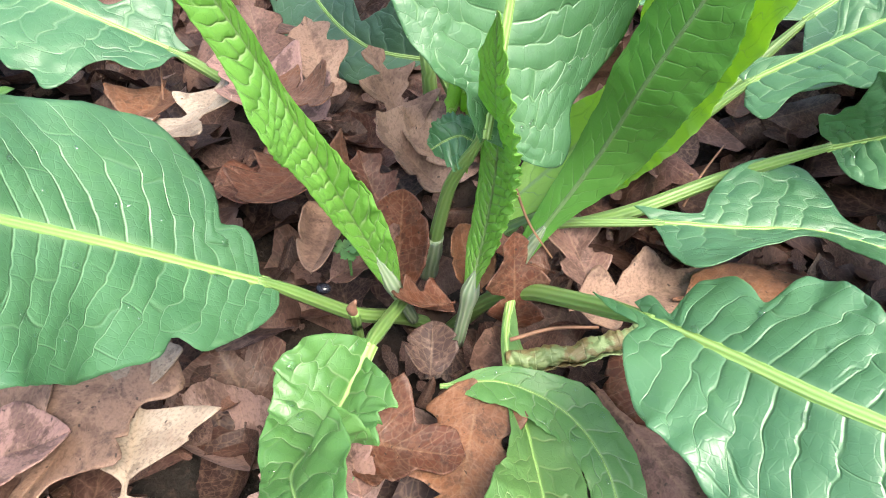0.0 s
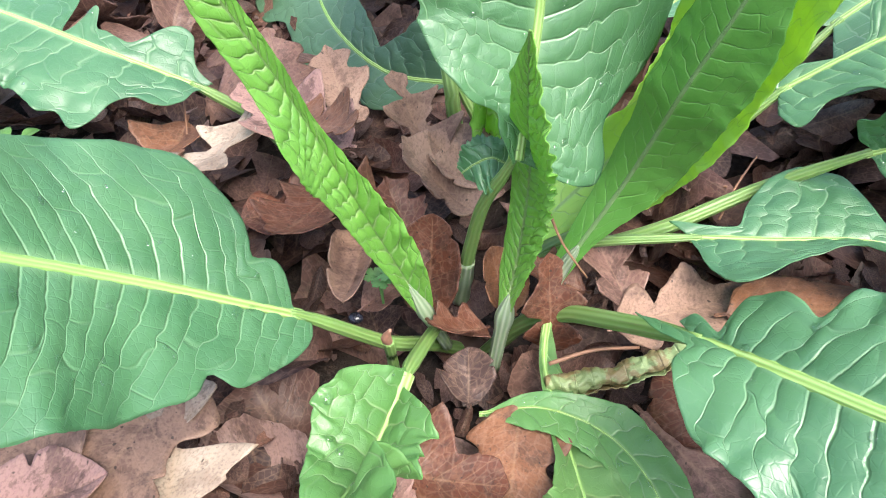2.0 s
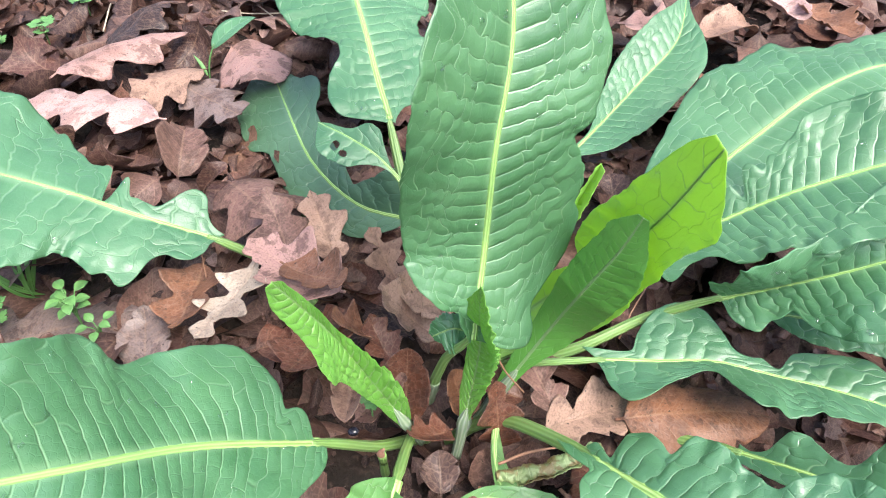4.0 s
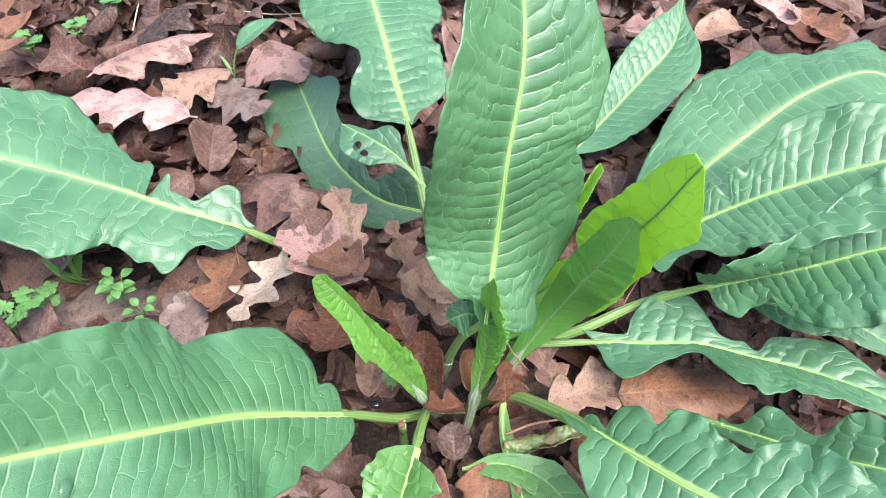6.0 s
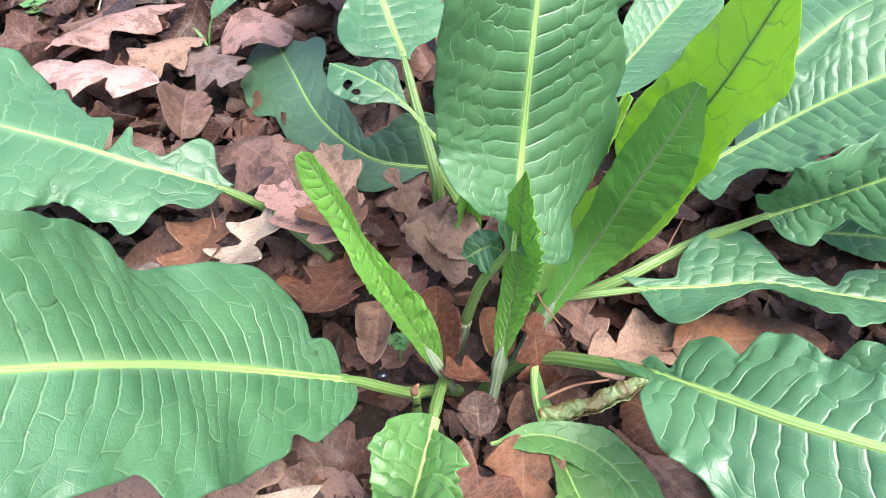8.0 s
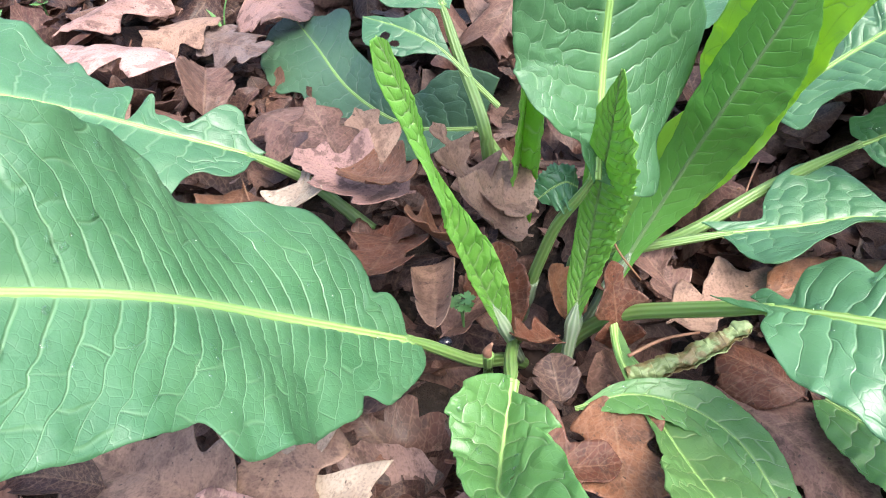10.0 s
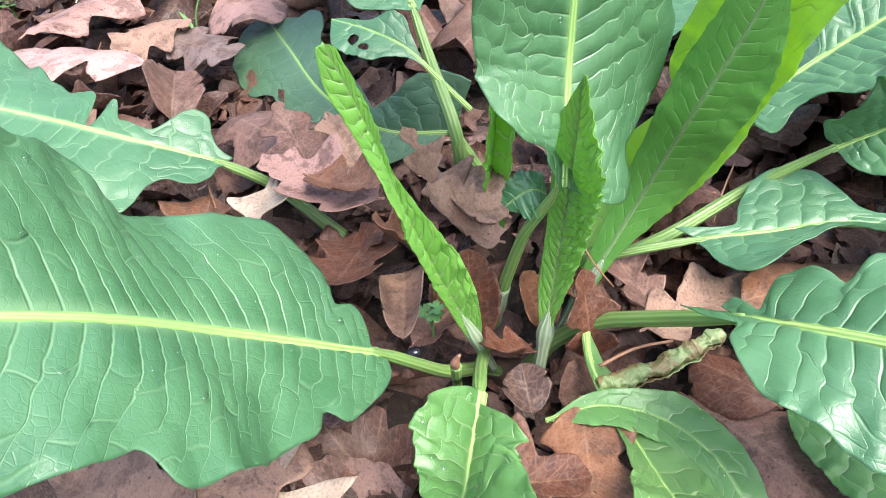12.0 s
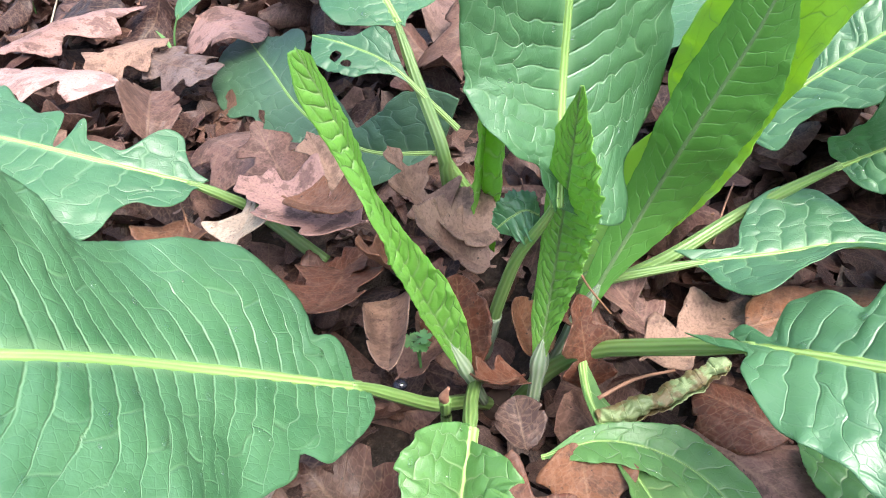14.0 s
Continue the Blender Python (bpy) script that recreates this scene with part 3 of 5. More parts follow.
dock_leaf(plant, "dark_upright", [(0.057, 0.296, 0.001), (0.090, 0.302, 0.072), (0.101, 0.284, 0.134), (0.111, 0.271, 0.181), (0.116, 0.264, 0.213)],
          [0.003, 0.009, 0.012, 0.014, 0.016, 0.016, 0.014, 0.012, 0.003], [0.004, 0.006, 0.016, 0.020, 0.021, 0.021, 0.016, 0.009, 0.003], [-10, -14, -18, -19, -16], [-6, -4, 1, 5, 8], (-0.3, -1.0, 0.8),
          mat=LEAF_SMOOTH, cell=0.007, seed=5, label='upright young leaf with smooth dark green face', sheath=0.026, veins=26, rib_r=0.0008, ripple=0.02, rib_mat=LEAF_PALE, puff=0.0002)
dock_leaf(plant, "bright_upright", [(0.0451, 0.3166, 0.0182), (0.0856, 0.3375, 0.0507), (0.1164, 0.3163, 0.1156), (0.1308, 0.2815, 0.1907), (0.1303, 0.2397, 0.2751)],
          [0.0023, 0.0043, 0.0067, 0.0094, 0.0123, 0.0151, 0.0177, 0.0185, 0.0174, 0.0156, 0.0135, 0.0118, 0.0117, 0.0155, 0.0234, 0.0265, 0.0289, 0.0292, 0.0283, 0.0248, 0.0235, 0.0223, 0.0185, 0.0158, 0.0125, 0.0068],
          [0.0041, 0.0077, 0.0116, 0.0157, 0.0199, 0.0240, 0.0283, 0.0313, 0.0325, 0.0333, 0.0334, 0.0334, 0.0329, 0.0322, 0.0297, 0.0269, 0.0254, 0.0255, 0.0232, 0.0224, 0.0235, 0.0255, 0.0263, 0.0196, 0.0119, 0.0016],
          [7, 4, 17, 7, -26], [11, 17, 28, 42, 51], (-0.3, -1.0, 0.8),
          mat=LEAF_THIN_BACKLIT, cell=0.007, seed=6, label='bright yellow-green young leaf letting light through', ripple=0.025, freq=14, rib_r=0.0006, rib_mat=LEAF_THIN_BACKLIT, stalk=[(0.040, 0.312, -0.016)], fan=(0, 20), lobes=0.012, puff=0.0003)
dock_leaf(plant, "right_back", [(0.2264, 0.4377, 0.0690), (0.2809, 0.4754, 0.0816), (0.3375, 0.5058, 0.1013), (0.3979, 0.5222, 0.1084), (0.4482, 0.5203, 0.0755), (0.4714, 0.5172, 0.0136)],
          [0.0462, 0.0498, 0.0533, 0.0578, 0.0645, 0.0715, 0.0733, 0.0724, 0.0710, 0.0717, 0.0744, 0.0725, 0.0605, 0.0489, 0.0475, 0.0511, 0.0558, 0.0600, 0.0599, 0.0560, 0.0496, 0.0417, 0.0329, 0.0236, 0.0139, 0.0041],
          [0.0610, 0.0626, 0.0641, 0.0657, 0.0671, 0.0685, 0.0698, 0.0710, 0.0720, 0.0728, 0.0733, 0.0736, 0.0736, 0.0732, 0.0724, 0.0710, 0.0689, 0.0661, 0.0623, 0.0577, 0.0520, 0.0452, 0.0374, 0.0287, 0.0191, 0.0093],
          [-18, -15, -31, -26, -28], [15, 15, 15, 15, 15], (-0.1, -0.4, 1.0),
          mat=LEAF_QUILT, cell=0.010, seed=7, label='broad pale green leaf with blistered surface', stalk=[(0.05, 0.335, -0.016), (0.14, 0.372, 0.020)], fan=(50, 30), lobes=0.012, swell=0.0035, wander=0.9, veins=28, puff=0.0009)
dock_leaf(plant, "right_mid", [(0.1707, 0.3568, 0.0819), (0.2174, 0.3590, 0.1131), (0.2591, 0.3558, 0.1406), (0.3174, 0.3482, 0.1711), (0.3870, 0.3452, 0.1854), (0.4487, 0.3419, 0.1565)],
          [0.0157, 0.0125, 0.0093, 0.0061, 0.0032, 0.0013, 0.0017, 0.0061, 0.0190, 0.0231, 0.0087, 0.0253, 0.0281, 0.0207, 0.0281, 0.0278, 0.0323, 0.0361, 0.0442, 0.0472, 0.0486, 0.0484, 0.0479, 0.0468, 0.0451, 0.0430, 0.0392, 0.0344, 0.0295, 0.0249, 0.0209, 0.0175, 0.0148, 0.0127, 0.0112, 0.0100, 0.0091, 0.0083, 0.0075, 0.0065, 0.0055, 0.0043, 0.0029, 0.0015],
          [0.0137, 0.0247, 0.0256, 0.0204, 0.0205, 0.0216, 0.0256, 0.0336, 0.0378, 0.0392, 0.0376, 0.0390, 0.0397, 0.0411, 0.0447, 0.0486, 0.0521, 0.0528, 0.0522, 0.0515, 0.0515, 0.0517, 0.0517, 0.0508, 0.0492, 0.0470, 0.0443, 0.0412, 0.0378, 0.0343, 0.0308, 0.0275, 0.0245, 0.0219, 0.0198, 0.0179, 0.0163, 0.0147, 0.0131, 0.0113, 0.0093, 0.0071, 0.0047, 0.0022],
          [4, 12, 3, 6, 6], [14, 21, 19, 16, 15], (-0.1, -0.4, 1.0),
          mat=LEAF_QUILT, seed=8, label='broad wrinkled green leaf with raised middle', stalk=[(0.05, 0.335, -0.016), (0.11, 0.345, 0.020)], lobes=0.012, wander=0.7, fan=(20, 30), veins=32, puff=0.0009, cell=0.011)
dock_leaf(plant, "reach_right", [(0.2074, 0.3263, 0.0679), (0.2354, 0.3197, 0.0849), (0.2690, 0.3083, 0.1121), (0.3047, 0.3001, 0.1381), (0.3446, 0.2906, 0.1569), (0.3859, 0.2819, 0.1423)],
          [0.0000, 0.0007, 0.0134, 0.0221, 0.0307, 0.0315, 0.0388, 0.0471, 0.0616, 0.0697, 0.0716, 0.0675, 0.0598, 0.0523, 0.0446, 0.0383, 0.0340, 0.0317, 0.0312, 0.0321, 0.0339, 0.0363, 0.0390, 0.0418, 0.0446, 0.0472, 0.0495, 0.0515, 0.0529, 0.0538, 0.0539, 0.0534, 0.0523, 0.0506, 0.0484, 0.0457, 0.0425, 0.0389, 0.0348, 0.0301, 0.0248, 0.0189, 0.0126, 0.0061],
          [0.0000, 0.0031, 0.0070, 0.0128, 0.0182, 0.0222, 0.0256, 0.0272, 0.0217, 0.0213, 0.0202, 0.0183, 0.0245, 0.0314, 0.0362, 0.0404, 0.0439, 0.0466, 0.0485, 0.0495, 0.0503, 0.0512, 0.0521, 0.0527, 0.0531, 0.0532, 0.0532, 0.0529, 0.0524, 0.0517, 0.0507, 0.0495, 0.0481, 0.0463, 0.0442, 0.0418, 0.0389, 0.0357, 0.0319, 0.0277, 0.0229, 0.0175, 0.0118, 0.0058],
          [72, 103, 35, 23, 19], [-12, -2, 10, 13, 14], (-0.1, -0.3, 1.0),
          mat=LEAF, puff=0.001, seed=9, label='long-stalked green leaf with notched base', stalk=[(0.050, 0.330, -0.016), (0.117, 0.322, 0.020), (0.167, 0.338, 0.034)], fan=(50, 30), lobes=0.012, wander=1.3, swell=0.003, veins=26)
dock_leaf(plant, "wavy_right", [(0.1277, 0.3049, 0.0330), (0.1688, 0.2980, 0.0378), (0.2024, 0.2917, 0.0435), (0.2368, 0.2787, 0.0445), (0.2688, 0.2649, 0.0470), (0.3032, 0.2433, 0.0521), (0.3333, 0.2169, 0.0532), (0.3602, 0.1921, 0.0421)],
          [0.0136, 0.0111, 0.0087, 0.0077, 0.0095, 0.0213, 0.0310, 0.0391, 0.0427, 0.0436, 0.0419, 0.0384, 0.0310, 0.0213, 0.0125, 0.0099, 0.0095, 0.0110, 0.0070, 0.0067, 0.0179, 0.0217, 0.0228, 0.0242, 0.0261, 0.0278, 0.0289, 0.0278, 0.0243, 0.0207, 0.0175, 0.0143, 0.0113, 0.0087, 0.0065, 0.0049, 0.0039, 0.0032, 0.0028, 0.0024, 0.0021, 0.0017, 0.0013, 0.0008],
          [0.0009, 0.0071, 0.0147, 0.0244, 0.0337, 0.0422, 0.0396, 0.0304, 0.0244, 0.0223, 0.0212, 0.0202, 0.0227, 0.0329, 0.0464, 0.0573, 0.0620, 0.0607, 0.0572, 0.0542, 0.0522, 0.0496, 0.0464, 0.0432, 0.0398, 0.0365, 0.0333, 0.0301, 0.0275, 0.0256, 0.0237, 0.0216, 0.0193, 0.0173, 0.0158, 0.0147, 0.0138, 0.0130, 0.0121, 0.0108, 0.0093, 0.0075, 0.0054, 0.0032],
          [4, 1, -5, 10, 13], [5, 46, 41, 29, 31], (0.0, -0.2, 1.0),
          mat=LEAF, seed=10, label='narrow wavy green leaf arching low over litter', stalk_r=(0.0035, 0.0026), ripple=0.03, stalk=[(0.050, 0.325, -0.010), (0.072, 0.318, 0.014), (0.0902, 0.3079, 0.0282)], veins=20, fan=(50, 30), lobes=0.012, puff=0.0011, swell=0.0034, wander=1.3)
dock_leaf(plant, "tucked_right", [(0.247, 0.326, 0.050), (0.276, 0.312, 0.056), (0.305, 0.300, 0.058), (0.331, 0.286, 0.050), (0.362, 0.276, 0.032)],
          [0.004, 0.014, 0.020, 0.022, 0.020, 0.012, 0.000], [0.004, 0.015, 0.019, 0.016, 0.014, 0.010, 0.000], [12, 10, 8, 8], [0, 3, 8, 10], (0.0, -0.3, 1.0),
          mat=LEAF, seed=19, label='narrow green leaf tucked beneath the others', rib_r=0.0014, veins=12)
dock_leaf(plant, "under_right", [(0.146, 0.204, 0.008), (0.163, 0.170, 0.016), (0.184, 0.136, 0.022), (0.208, 0.100, 0.018)],
          [0.006, 0.026, 0.032, 0.034, 0.030, 0.018, 0.000], [0.006, 0.020, 0.026, 0.028, 0.025, 0.015, 0.000], [10, 8, 6, 4], [8, 8, 8, 8], (0.0, -0.3, 1.0),
          mat=LEAF_PALE, seed=27, label='crinkled pale green leaf low under the broad one', rib_r=0.0016, veins=10, puff=0.001, swell=0.003, fan=(40, 20))
dock_leaf(plant, "low_corner", [(0.200, 0.231, 0.037), (0.220, 0.210, 0.056), (0.241, 0.189, 0.073), (0.263, 0.171, 0.092), (0.289, 0.153, 0.106), (0.316, 0.134, 0.099)],
          [0.005, 0.003, 0.007, 0.019, 0.021, 0.016, 0.012, 0.012, 0.020, 0.028, 0.031, 0.028, 0.023, 0.018, 0.016, 0.014, 0.012, 0.008, 0.000], [0.006, 0.008, 0.010, 0.012, 0.014, 0.016, 0.017, 0.019, 0.021, 0.022, 0.023, 0.023, 0.024, 0.024, 0.022, 0.020, 0.016, 0.011, 0.000], [23, 25, 25, 23, 23], [15, 15, 15, 15, 15], (0.0, -0.3, 1.0),
          mat=LEAF, seed=20, label='small wavy leaf low beside the large ones', stalk=[(0.15, 0.27, 0.0)], veins=12)
dock_leaf(plant, "low_right", [(0.1028, 0.2099, 0.0791), (0.1209, 0.1824, 0.0989), (0.1461, 0.1501, 0.1188), (0.1828, 0.1210, 0.1349), (0.2283, 0.0974, 0.1514), (0.2711, 0.0755, 0.1312)],
          [0.0108, 0.0134, 0.0147, 0.0069, 0.0133, 0.0235, 0.0259, 0.0265, 0.0252, 0.0222, 0.0347, 0.0377, 0.0384, 0.0383, 0.0374, 0.0358, 0.0326, 0.0325, 0.0311, 0.0296, 0.0306, 0.0371, 0.0417, 0.0443, 0.0452, 0.0458, 0.0458, 0.0444, 0.0419, 0.0376, 0.0323, 0.0261, 0.0204, 0.0157, 0.0121, 0.0095, 0.0077, 0.0064, 0.0054, 0.0046, 0.0038, 0.0029, 0.0020, 0.0011],
          [0.0264, 0.0236, 0.0205, 0.0168, 0.0146, 0.0224, 0.0272, 0.0320, 0.0369, 0.0393, 0.0388, 0.0388, 0.0394, 0.0432, 0.0452, 0.0465, 0.0471, 0.0486, 0.0487, 0.0481, 0.0470, 0.0455, 0.0438, 0.0418, 0.0395, 0.0371, 0.0345, 0.0318, 0.0290, 0.0263, 0.0238, 0.0216, 0.0198, 0.0183, 0.0170, 0.0159, 0.0147, 0.0134, 0.0121, 0.0105, 0.0087, 0.0067, 0.0045, 0.0022],
          [18, 9, 3, 2, 1], [59, -4, -24, -9, -5], (-0.1, -0.3, 1.0),
          mat=LEAF, seed=11, label='broad crinkled leaf with thick ribbed stalk', ripple=0.05, stalk=[(0.026, 0.296, -0.055), (0.046, 0.286, -0.010), (0.0647, 0.2768, 0.010), (0.087, 0.2417, 0.046)], stalk_r=(0.0055, 0.0045), rib_r=0.0034, fan=(70, 30), lobes=0.012, cell=0.013, puff=0.0009, swell=0.0042, wander=1.1, veins=22)
dock_leaf(plant, "left_far", [(-0.1428, 0.4183, 0.0467), (-0.2023, 0.4236, 0.0737), (-0.2390, 0.4324, 0.0850), (-0.2912, 0.4384, 0.1035), (-0.3536, 0.4457, 0.1184), (-0.4179, 0.4534, 0.1059)],
          [0.0023, 0.0081, 0.0181, 0.0263, 0.0314, 0.0280, 0.0362, 0.0571, 0.0603, 0.0567, 0.0524, 0.0500, 0.0490, 0.0486, 0.0487, 0.0517, 0.0559, 0.0612, 0.0673, 0.0726, 0.0760, 0.0784, 0.0797, 0.0797, 0.0792, 0.0784, 0.0778, 0.0779, 0.0781, 0.0782, 0.0779, 0.0771, 0.0757, 0.0736, 0.0708, 0.0673, 0.0630, 0.0580, 0.0521, 0.0454, 0.0377, 0.0292, 0.0200, 0.0103],
          [0.0074, 0.0101, 0.0146, 0.0233, 0.0349, 0.0330, 0.0129, 0.0117, 0.0130, 0.0137, 0.0259, 0.0233, 0.0075, 0.0086, 0.0275, 0.0345, 0.0329, 0.0359, 0.0403, 0.0454, 0.0515, 0.0579, 0.0638, 0.0685, 0.0718, 0.0748, 0.0767, 0.0775, 0.0773, 0.0757, 0.0729, 0.0695, 0.0659, 0.0635, 0.0618, 0.0599, 0.0573, 0.0537, 0.0491, 0.0433, 0.0365, 0.0286, 0.0199, 0.0108],
          [22, 7, 18, 16, 15], [7, -4, -26, -5, -15], (0.1, -0.3, 1.0),
          mat=LEAF, seed=12, label='long green leaf with ragged notched base', ripple=0.035, stalk=[(-0.075, 0.398, -0.012), (-0.114, 0.4200, 0.022)], fan=(50, 30), lobes=0.012, puff=0.0008, nicks=[(0.288, -1, 0.012, 0.6), (0.19, 1, 0.012, 0.15)], swell=0.003, wander=1.2, cell=0.013, veins=17)
dock_leaf(plant, "short_front", [(-0.0091, 0.2275, 0.0288), (-0.0177, 0.1988, 0.0261), (-0.0239, 0.1753, 0.0334), (-0.0273, 0.1537, 0.0537), (-0.0193, 0.1321, 0.0768), (-0.0080, 0.1055, 0.0923)],
          [0.0000, 0.0010, 0.0065, 0.0144, 0.0229, 0.0276, 0.0296, 0.0247, 0.0264, 0.0274, 0.0280, 0.0285, 0.0291, 0.0298, 0.0305, 0.0309, 0.0308, 0.0302, 0.0290, 0.0269, 0.0236, 0.0212, 0.0190, 0.0156, 0.0115, 0.0071],
          [0.0021, 0.0080, 0.0158, 0.0245, 0.0319, 0.0346, 0.0350, 0.0334, 0.0315, 0.0281, 0.0248, 0.0226, 0.0215, 0.0186, 0.0157, 0.0120, 0.0108, 0.0108, 0.0112, 0.0116, 0.0116, 0.0111, 0.0102, 0.0087, 0.0069, 0.0048],
          [33, 38, 34, 25, 24], [56, 42, 20, 28, 28], (0.0, -0.3, 1.0),
          mat=LEAF_PALE, seed=15, label='short lobed leaf with torn hole and pale midrib', stalk_r=(0.0034, 0.0029), rib_r=0.0038, ripple=0.06, veins=12, holes=[(0.62, 0.35, 0.05, 0.16)], stalk=[(0.006, 0.293, -0.022), (0.004, 0.288, -0.010), (-0.004, 0.259, 0.006)], fan=(55, 20), lobes=0.012, puff=0.0012, swell=0.003)
dock_leaf(plant, "front_low", [(0.023, 0.222, 0.004), (0.051, 0.221, 0.011), (0.078, 0.209, 0.010), (0.094, 0.185, 0.011), (0.101, 0.157, 0.007), (0.108, 0.129, -0.002)],
          [0.000, 0.003, 0.006, 0.008, 0.010, 0.013, 0.015, 0.014, 0.014, 0.014, 0.013, 0.011, 0.010, 0.007, 0.000], [0.000, 0.006, 0.011, 0.013, 0.014, 0.015, 0.015, 0.014, 0.013, 0.011, 0.011, 0.011, 0.009, 0.007, 0.000], [14, 16, 11, 2, 1], [29, 26, 20, 12, 11], (0.0, -0.3, 1.0),
          mat=LEAF_PALE, seed=16, label='bent green leaf lying low over litter', rib_r=0.0009, veins=12)
dock_leaf(plant, "front_spotted", [(0.059, 0.283, 0.010), (0.054, 0.248, 0.007), (0.060, 0.213, 0.007), (0.066, 0.178, 0.011), (0.069, 0.146, 0.024), (0.072, 0.112, 0.033)],
          [0.000, 0.002, 0.005, 0.007, 0.009, 0.011, 0.013, 0.015, 0.017, 0.018, 0.018, 0.019, 0.018, 0.013, 0.000], [0.000, 0.001, 0.002, 0.003, 0.004, 0.005, 0.008, 0.011, 0.016, 0.022, 0.028, 0.032, 0.034, 0.025, 0.000], [15, 15, 15, 16, 16], [27, 32, 42, 42, 42], (0.0, -0.3, 1.0),
          mat=LEAF_SPOT, seed=17, label='pale green leaf with brown spots on the ground', veins=12)
dock_leaf(plant_behind, "back_dull", [(0.0102, 0.4517, 0.0237), (-0.0398, 0.4872, 0.0098), (-0.0812, 0.5368, 0.0153), (-0.1096, 0.6082, 0.0224), (-0.1349, 0.6923, 0.0122)],
          [0.0007, 0.0027, 0.0048, 0.0076, 0.0118, 0.0149, 0.0177, 0.0212, 0.0246, 0.0269, 0.0286, 0.0284, 0.0287, 0.0296, 0.0308, 0.0323, 0.0353, 0.0396, 0.0417, 0.0415, 0.0407, 0.0390, 0.0372, 0.0357, 0.0347, 0.0345, 0.0344, 0.0344, 0.0400, 0.0500, 0.0525, 0.0530, 0.0532, 0.0521, 0.0507, 0.0492, 0.0473, 0.0440, 0.0391, 0.0328, 0.0255, 0.0172, 0.0083, 0.0000],
          [0.0425, 0.0444, 0.0460, 0.0463, 0.0436, 0.0433, 0.0402, 0.0352, 0.0300, 0.0273, 0.0241, 0.0213, 0.0169, 0.0127, 0.0147, 0.0180, 0.0209, 0.0231, 0.0247, 0.0255, 0.0260, 0.0264, 0.0267, 0.0268, 0.0265, 0.0262, 0.0257, 0.0255, 0.0261, 0.0293, 0.0351, 0.0391, 0.0403, 0.0379, 0.0320, 0.0260, 0.0220, 0.0191, 0.0164, 0.0139, 0.0111, 0.0083, 0.0056, 0.0027],
          [-13, -25, -26, -3], [66, 45, 26, 7], (0.0, -0.3, 1.0),
          mat=LEAF_DULL, seed=13, label='dull blue-green leaf curving along the ground', stalk=[(0.025, 0.445, -0.005)], veins=16, ripple=0.03, fan=(30, 35), lobes=0.012)
dock_leaf(plant_behind, "behind_up", [(-0.0084, 0.4786, 0.1064), (-0.0184, 0.5220, 0.1195), (-0.0274, 0.5659, 0.1336), (-0.0367, 0.6105, 0.1386), (-0.0469, 0.6583, 0.1363), (-0.0562, 0.6973, 0.1108)],
          [0.0040, 0.0135, 0.0254, 0.0383, 0.0409, 0.0377, 0.0324, 0.0253, 0.0232, 0.0249, 0.0338, 0.0452, 0.0528, 0.0576, 0.0609, 0.0638, 0.0647, 0.0641, 0.0622, 0.0588, 0.0539, 0.0477, 0.0401, 0.0314, 0.0218, 0.0118],
          [0.0057, 0.0100, 0.0170, 0.0304, 0.0433, 0.0478, 0.0493, 0.0495, 0.0496, 0.0491, 0.0480, 0.0491, 0.0562, 0.0638, 0.0668, 0.0677, 0.0672, 0.0654, 0.0625, 0.0584, 0.0531, 0.0466, 0.0390, 0.0304, 0.0210, 0.0112],
          [11, -2, -12, 4, 6], [-13, -18, -23, -24, -22], (0.0, -0.5, 1.0),
          mat=LEAF, seed=14, label='upright leaf with wavy margin on pale stalk', ripple=0.035, stalk=[(0.012, 0.405, -0.01), (0.007, 0.409, 0.058), (0.002, 0.432, 0.071), (-0.003, 0.456, 0.084)], rib_r=0.0028, fan=(50, 30), lobes=0.012, puff=0.001, swell=0.003, veins=22)
dock_leaf(plant_behind, "behind_right", [(0.1471, 0.5217, 0.0281), (0.1836, 0.5668, 0.0269), (0.2257, 0.6108, 0.0368), (0.2667, 0.6510, 0.0546), (0.2850, 0.7033, 0.0792)],
          [0.0048, 0.0040, 0.0032, 0.0029, 0.0037, 0.0065, 0.0102, 0.0141, 0.0179, 0.0213, 0.0247, 0.0279, 0.0306, 0.0322, 0.0336, 0.0350, 0.0353, 0.0349, 0.0337, 0.0315, 0.0271, 0.0209, 0.0139, 0.0081, 0.0038, 0.0000],
          [0.0059, 0.0131, 0.0203, 0.0268, 0.0313, 0.0347, 0.0371, 0.0388, 0.0403, 0.0411, 0.0415, 0.0419, 0.0424, 0.0427, 0.0428, 0.0420, 0.0405, 0.0378, 0.0309, 0.0230, 0.0159, 0.0101, 0.0060, 0.0035, 0.0016, 0.0000],
          [15, 15, 14, 13], [21, 21, 20, 19], (0.0, -0.4, 1.0),
          mat=LEAF, seed=18, label='pointed folded green leaf lying back', ripple=0.008, stalk=[(0.10, 0.46, -0.004)], fan=(30, 40), lobes=0.012, veins=22, puff=0.0007)
